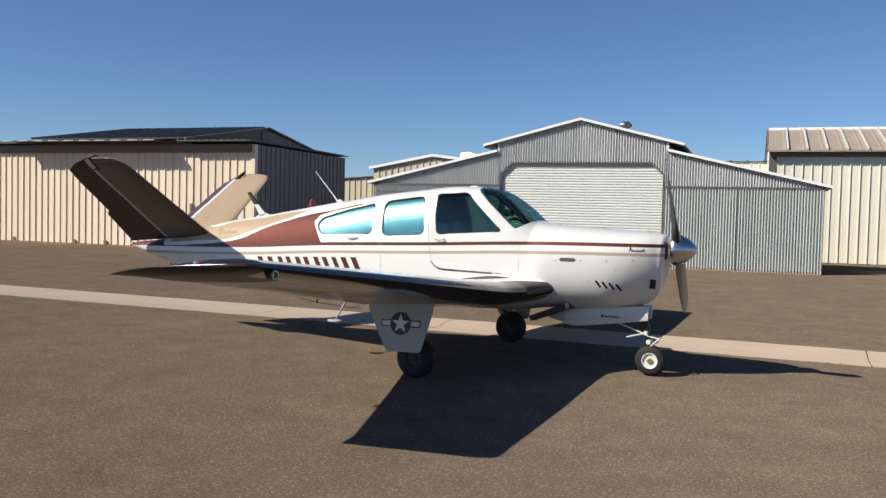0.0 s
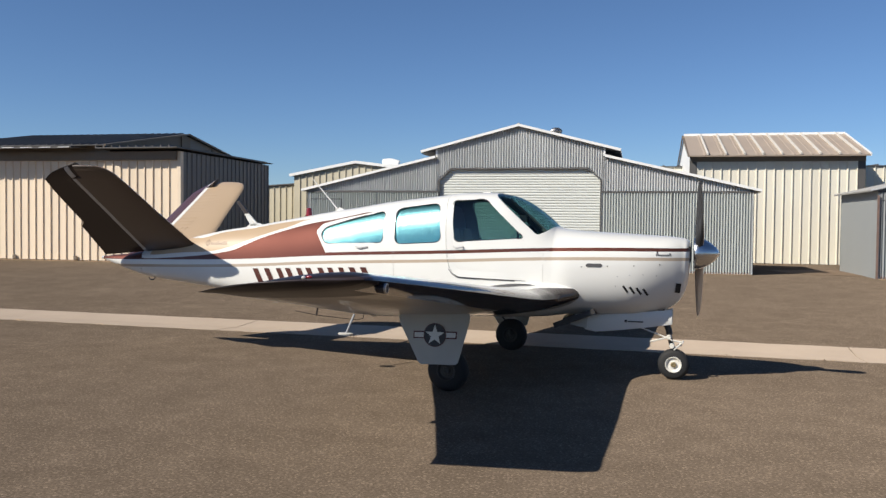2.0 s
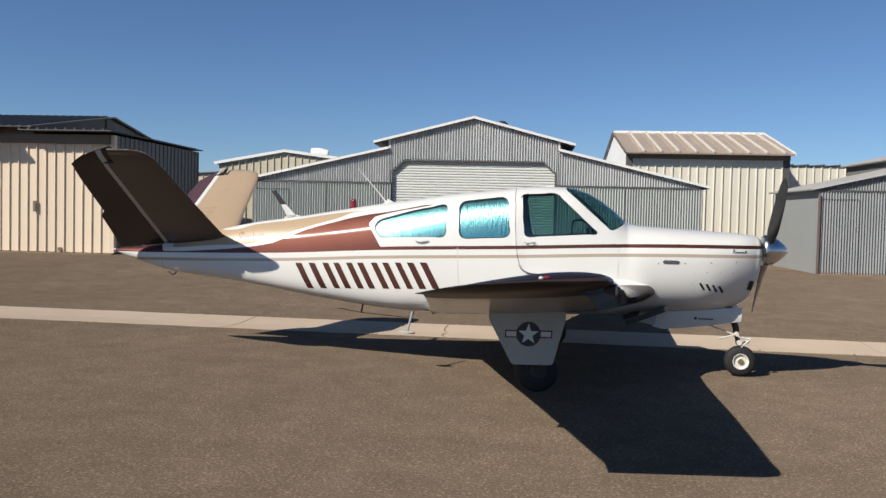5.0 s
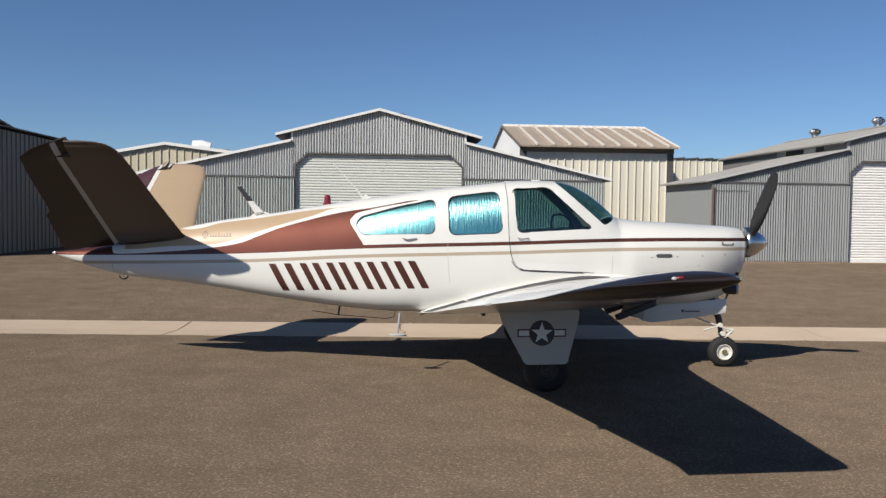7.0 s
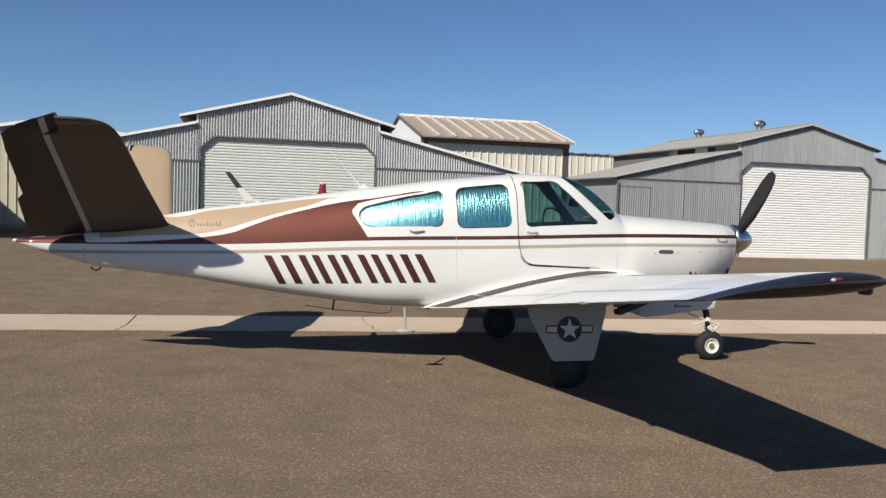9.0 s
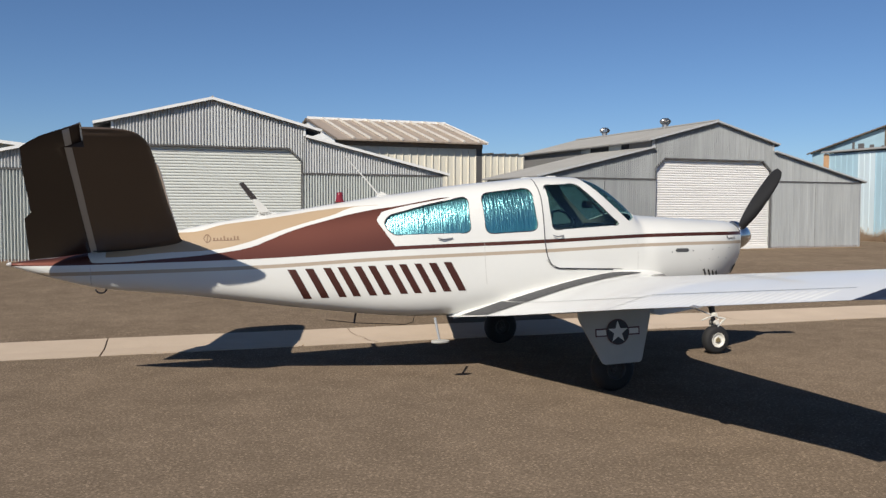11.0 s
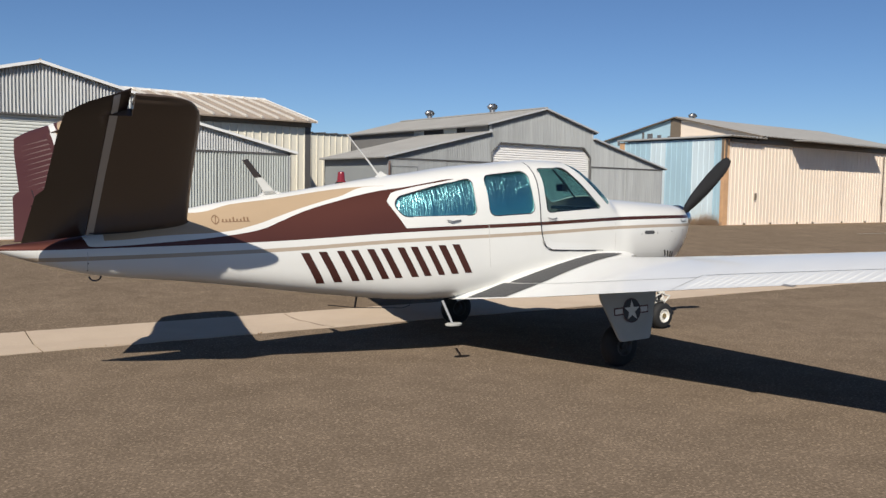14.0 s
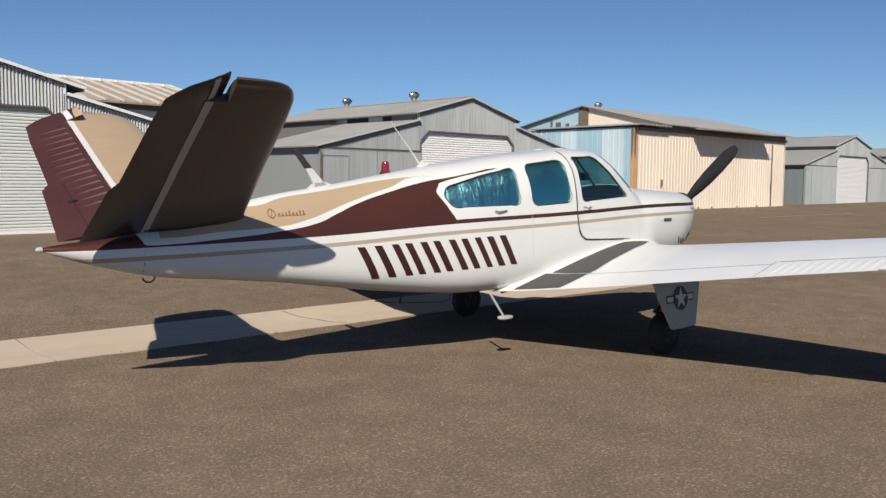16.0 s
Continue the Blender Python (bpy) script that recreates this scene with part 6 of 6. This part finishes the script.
# nose gear doors below the cowl
for s in (-1, 1):
    bm = B()
    n = 8
    rows = []
    for i in range(n + 1):
        x = -0.92 + 0.90 * i / n
        zt = 0.655 + 0.085 * i / n
        zb = 0.475 + 0.115 * (i / n) ** 1.3
        if i == 0:
            zb += 0.03
        y = 0.145 - 0.03 * (i / n) ** 2
        rows.append([(x, s * y, zt), (x, s * (y + 0.02), (zt + zb) / 2), (x, s * (y - 0.005), zb)])
    a = [[bm.verts.new(p) for p in r] for r in rows]
    c = [[bm.verts.new((p[0], p[1] - s * 0.02, p[2])) for p in r] for r in rows]
    for g in (a, c):
        for r0, r1 in zip(g, g[1:]):
            for j in (0, 1):
                bm.faces.new((r0[j], r0[j + 1], r1[j + 1], r1[j]))
    for j in (0, 2):
        for i in range(n):
            bm.faces.new((a[i][j], a[i + 1][j], c[i + 1][j], c[i][j]))
    for i in (0, n):
        for j in (0, 1):
            bm.faces.new((a[i][j], a[i][j + 1], c[i][j + 1], c[i][j]))
    nd = part("nose_gear_door", bm, M_white, plane, "open white nose gear door", smooth=40)
    if s < 0:
        bm = B()
        box(bm, -0.50, -0.475, -0.163, -0.155, 0.60, 0.625)
        box(bm, -0.465, -0.31, -0.163, -0.150, 0.603, 0.614)
        part("maker_mark", bm, M_navy, nd)
    # cowl flap
    bm = B()
    slab(bm, [(-0.80, s * 0.22, 0.735), (-0.80, s * 0.40, 0.755), (-1.22, s * 0.41, 0.585), (-1.22, s * 0.24, 0.57)], (0.02, 0, -0.05))
    part("cowl_flap", bm, M_maindark, plane, "open dark cowl flap")
    bm = B()
    slab(bm, [(-1.07, s * 0.155, 0.555), (-0.99, s * 0.155, 0.715), (-0.88, s * 0.155, 0.70), (-0.90, s * 0.155, 0.52)], (0, s * 0.02, 0))
    part("flap_bracket", bm, M_gear, plane)


def star(cx, cz, r):
    return [(cx + (r if k % 2 == 0 else r * 0.40) * math.sin(math.pi * k / 5), cz + (r if k % 2 == 0 else r * 0.40) * math.cos(math.pi * k / 5)) for k in range(10)]


def main_gear(s):
    bm = B()
    tube(bm, [(-2.10, s * 1.40, 0.82), (-2.07, s * 1.42, 0.45), (-2.06, s * 1.44, 0.30)], [0.05, 0.045, 0.035], 14)
    leg = part("main_gear", bm, M_steel, plane, "steel main gear leg", smooth=40)
    # link and hubs get a dark colour for the deep shade under the wing
    bm = B()
    tube(bm, [(-2.06, s * 1.44, 0.32), (-2.06, s * 1.34, 0.25), (-2.05, s * 1.33, 0.20)], 0.025, 10)
    tube(bm, [(-2.06, s * 1.40, 0.52), (-2.18, s * 1.40, 0.42), (-2.07, s * 1.40, 0.30)], 0.014, 8)
    part("torque_link", bm, M_maindark, leg, smooth=40)
    wheel(leg, (-2.06, s * 1.40, 0.203), 0.205, 0.15, 0.095, M_maindark, "wheel hub coloured dark for the shade under the wing", M_maindark)
    # outer door with the star
    yd = lambda z: s * (1.593 + 0.12 * (0.75 - z) * 0.9)
    outline = rounded([(-2.50, 0.755), (-1.795, 0.775), (-1.80, 0.70), (-1.905, 0.295), (-2.275, 0.285), (-2.495, 0.68)], 0.03, 3)
    bm = B()
    slab(bm, [(x, yd(z), z) for x, z in outline], (0, -s * 0.022, 0))
    door = part("gear_door", bm, M_gear, plane, "white gear door with a dark star emblem")
    for nm, pts, m_, lift in (("emblem_bar", [(-2.345, 0.525), (-1.915, 0.535), (-1.915, 0.605), (-2.345, 0.595)], M_emblem, 0.003),
                              ("emblem_bar", [(-2.333, 0.537), (-1.927, 0.547), (-1.927, 0.593), (-2.333, 0.583)], M_white, 0.006),
                              ("emblem_ring", [(-2.13 + 0.112 * math.cos(a), 0.565 + 0.112 * math.sin(a)) for a in [2 * math.pi * k / 32 for k in range(32)]], M_emblem, 0.0075),
                              ("emblem_disc", [(-2.13 + 0.105 * math.cos(a), 0.565 + 0.105 * math.sin(a)) for a in [2 * math.pi * k / 32 for k in range(32)]], M_navy, 0.009),
                              ("emblem_star", star(-2.13, 0.563, 0.098), M_white, 0.012)):
        bm = B()
        slab(bm, [(x, yd(z) + s * lift, z) for x, z in pts], (0, -s * 0.002, 0))
        part(nm, bm, m_, door)
    bm = B()
    tube(bm, [(-2.45, s * 1.60, 0.77), (-1.85, s * 1.60, 0.785)], 0.008, 6)
    part("door_hinge", bm, M_steel, door)
    return leg


main_gear(-1)
main_gear(1)

# ---- small fittings ----
bm = B()
tube(bm, [(-3.45, -0.47, 0.585), (-3.46, -0.66, 0.40)], [0.013, 0.011], 10)
stp = part("boarding_step", bm, M_greytrim, plane, "grey boarding step", smooth=40)
bm = B()
lathe(bm, [(-0.014, 0.02), (-0.010, 0.085), (0.006, 0.09), (0.012, 0.078)], "z", (-3.46, -0.68, 0.395), 20)
for v in bm.verts:
    v.co.y = -0.68 + (v.co.y + 0.68) * 0.55
part("tread", bm, M_gear, stp, smooth=40)

bm = B()
slab(bm, [(-5.03, 0, 1.56), (-4.92, 0, 1.57), (-5.06, 0, 1.715), (-5.12, 0, 1.71)], (0, 0.022, 0))
slab(bm, [(-5.10, 0, 1.545), (-4.87, 0, 1.58), (-4.93, 0, 1.60), (-5.04, 0, 1.59)], (0, 0.03, 0))
ant = part("blade_antenna", bm, M_white, plane, "white swept antenna with dark tip")
bm = B()
slab(bm, [(-5.125, 0, 1.712), (-5.062, 0, 1.717), (-5.19, 0, 1.872), (-5.235, 0, 1.862)], (0, 0.022, 0))
part("antenna_tip", bm, M_boot, ant, "dark antenna tip")
bm = B()
tube(bm, [(-3.87, 0.04, 1.75), (-3.98, 0.04, 1.88), (-4.22, 0.04, 2.14)], [0.011, 0.008, 0.005], 8)
whip = part("whip_antenna", bm, M_white, plane, "white whip antenna", smooth=40)
bm = B()
slab(bm, [(-3.92, 0.025, 1.74), (-3.79, 0.025, 1.765), (-3.86, 0.025, 1.80)], (0, 0.03, 0))
part("base", bm, M_white, whip)
bm = B()
lathe(bm, [(1.665, 0.055), (1.685, 0.055), (1.69, 0.045)], "z", (-4.27, 0.05, 0), 18)
bc = part("beacon", bm, M_dark, plane, "red rotating beacon", smooth=40)
bm = B()
lathe(bm, [(1.69, 0.046), (1.70, 0.046), (1.705, 0.039), (1.745, 0.035), (1.78, 0.031), (1.786, 0.027), (1.79, 0.010)], "z", (-4.27, 0.05, 0), 18)
part("lens", bm, M_red, bc, "dark red beacon lens", smooth=40)
bm = B()
tube(bm, [(-4.12, 0, 0.62), (-4.14, 0, 0.50)], 0.010, 8)
tube(bm, [(-4.42, 0, 0.545), (-4.14, 0, 0.505), (-3.62, 0, 0.47), (-3.54, 0, 0.49), (-3.52, 0, 0.57)], 0.004, 6)
part("belly_antenna", bm, M_navy, plane, smooth=40)
bm = B()
box(bm, -2.38, -2.31, -0.06, 0.02, 1.925, 1.956, bevel=0.008)
part("roof_vent", bm, M_white, plane)
bm = B()
box(bm, -2.09, -2.00, -0.035, 0.035, 1.95, 1.976, bevel=0.01)
part("roof_vent", bm, M_white, plane)
for x, y in ((-2.62, -0.50), (-2.95, 1.2)):
    bm = B()
    box(bm, x, x + 0.04, y - 0.015, y + 0.015, 0.53 + abs(y) * 0.09, 0.62 + abs(y) * 0.09)
    part("drain_mast", bm, M_navy, plane)

# cabin: seats, panel and yoke
for s in (-1, 1):
    bm = B()
    box(bm, -2.42, -2.00, s * 0.24 - 0.2, s * 0.24 + 0.2, 1.02, 1.16, bevel=0.04)
    slab(bm, [(-2.40 - 0.12 * (z - 1.1), y, z) for y, z in rounded([(s * 0.24 - 0.19, 1.10), (s * 0.24 - 0.16, 1.56), (s * 0.24 + 0.16, 1.56), (s * 0.24 + 0.19, 1.10)], 0.06, 4)], (0.11, 0, 0))
    part("front_seat", bm, M_interior, plane, "dark front seat")
bm = B()
box(bm, -1.42, -1.18, -0.33, 0.33, 1.12, 1.44, bevel=0.04)
box(bm, -1.50, -1.26, -0.33, 0.33, 1.44, 1.48, bevel=0.015)
part("instrument_panel", bm, M_maindark, plane, "dark instrument panel")
bm = B()
tube(bm, [(-1.42, 0.0, 1.36), (-1.62, 0.0, 1.36)], 0.03, 8)
tube(bm, [(-1.62, 0.26, 1.52), (-1.62, 0.30, 1.42), (-1.62, 0.22, 1.36), (-1.62, 0.0, 1.36), (-1.62, -0.02, 1.36)], 0.018, 8)
part("control_yoke", bm, M_dark, plane, smooth=40)
bm = B()
loop = [(-1.80, 1.44), (-1.805, 1.52), (-1.79, 1.60), (-1.72, 1.615), (-1.64, 1.585), (-1.57, 1.51), (-1.56, 1.45), (-1.60, 1.435), (-1.70, 1.432), (-1.80, 1.44)]
tube(bm, [(x, half_width(x, z) - 0.03, z) for x, z in loop], 0.013, 8)
part("storm_window_frame", bm, M_dark, plane, "dark frame of the opening vent window", smooth=40)
bm = B()
tube(bm, [(-1.78, 0.0, 1.90), (-1.60, 0.0, 1.74), (-1.42, 0.0, 1.57)], 0.012, 8)
box(bm, -1.66, -1.58, -0.05, 0.05, 1.64, 1.72, bevel=0.01)
part("windshield_post", bm, M_dark, plane)
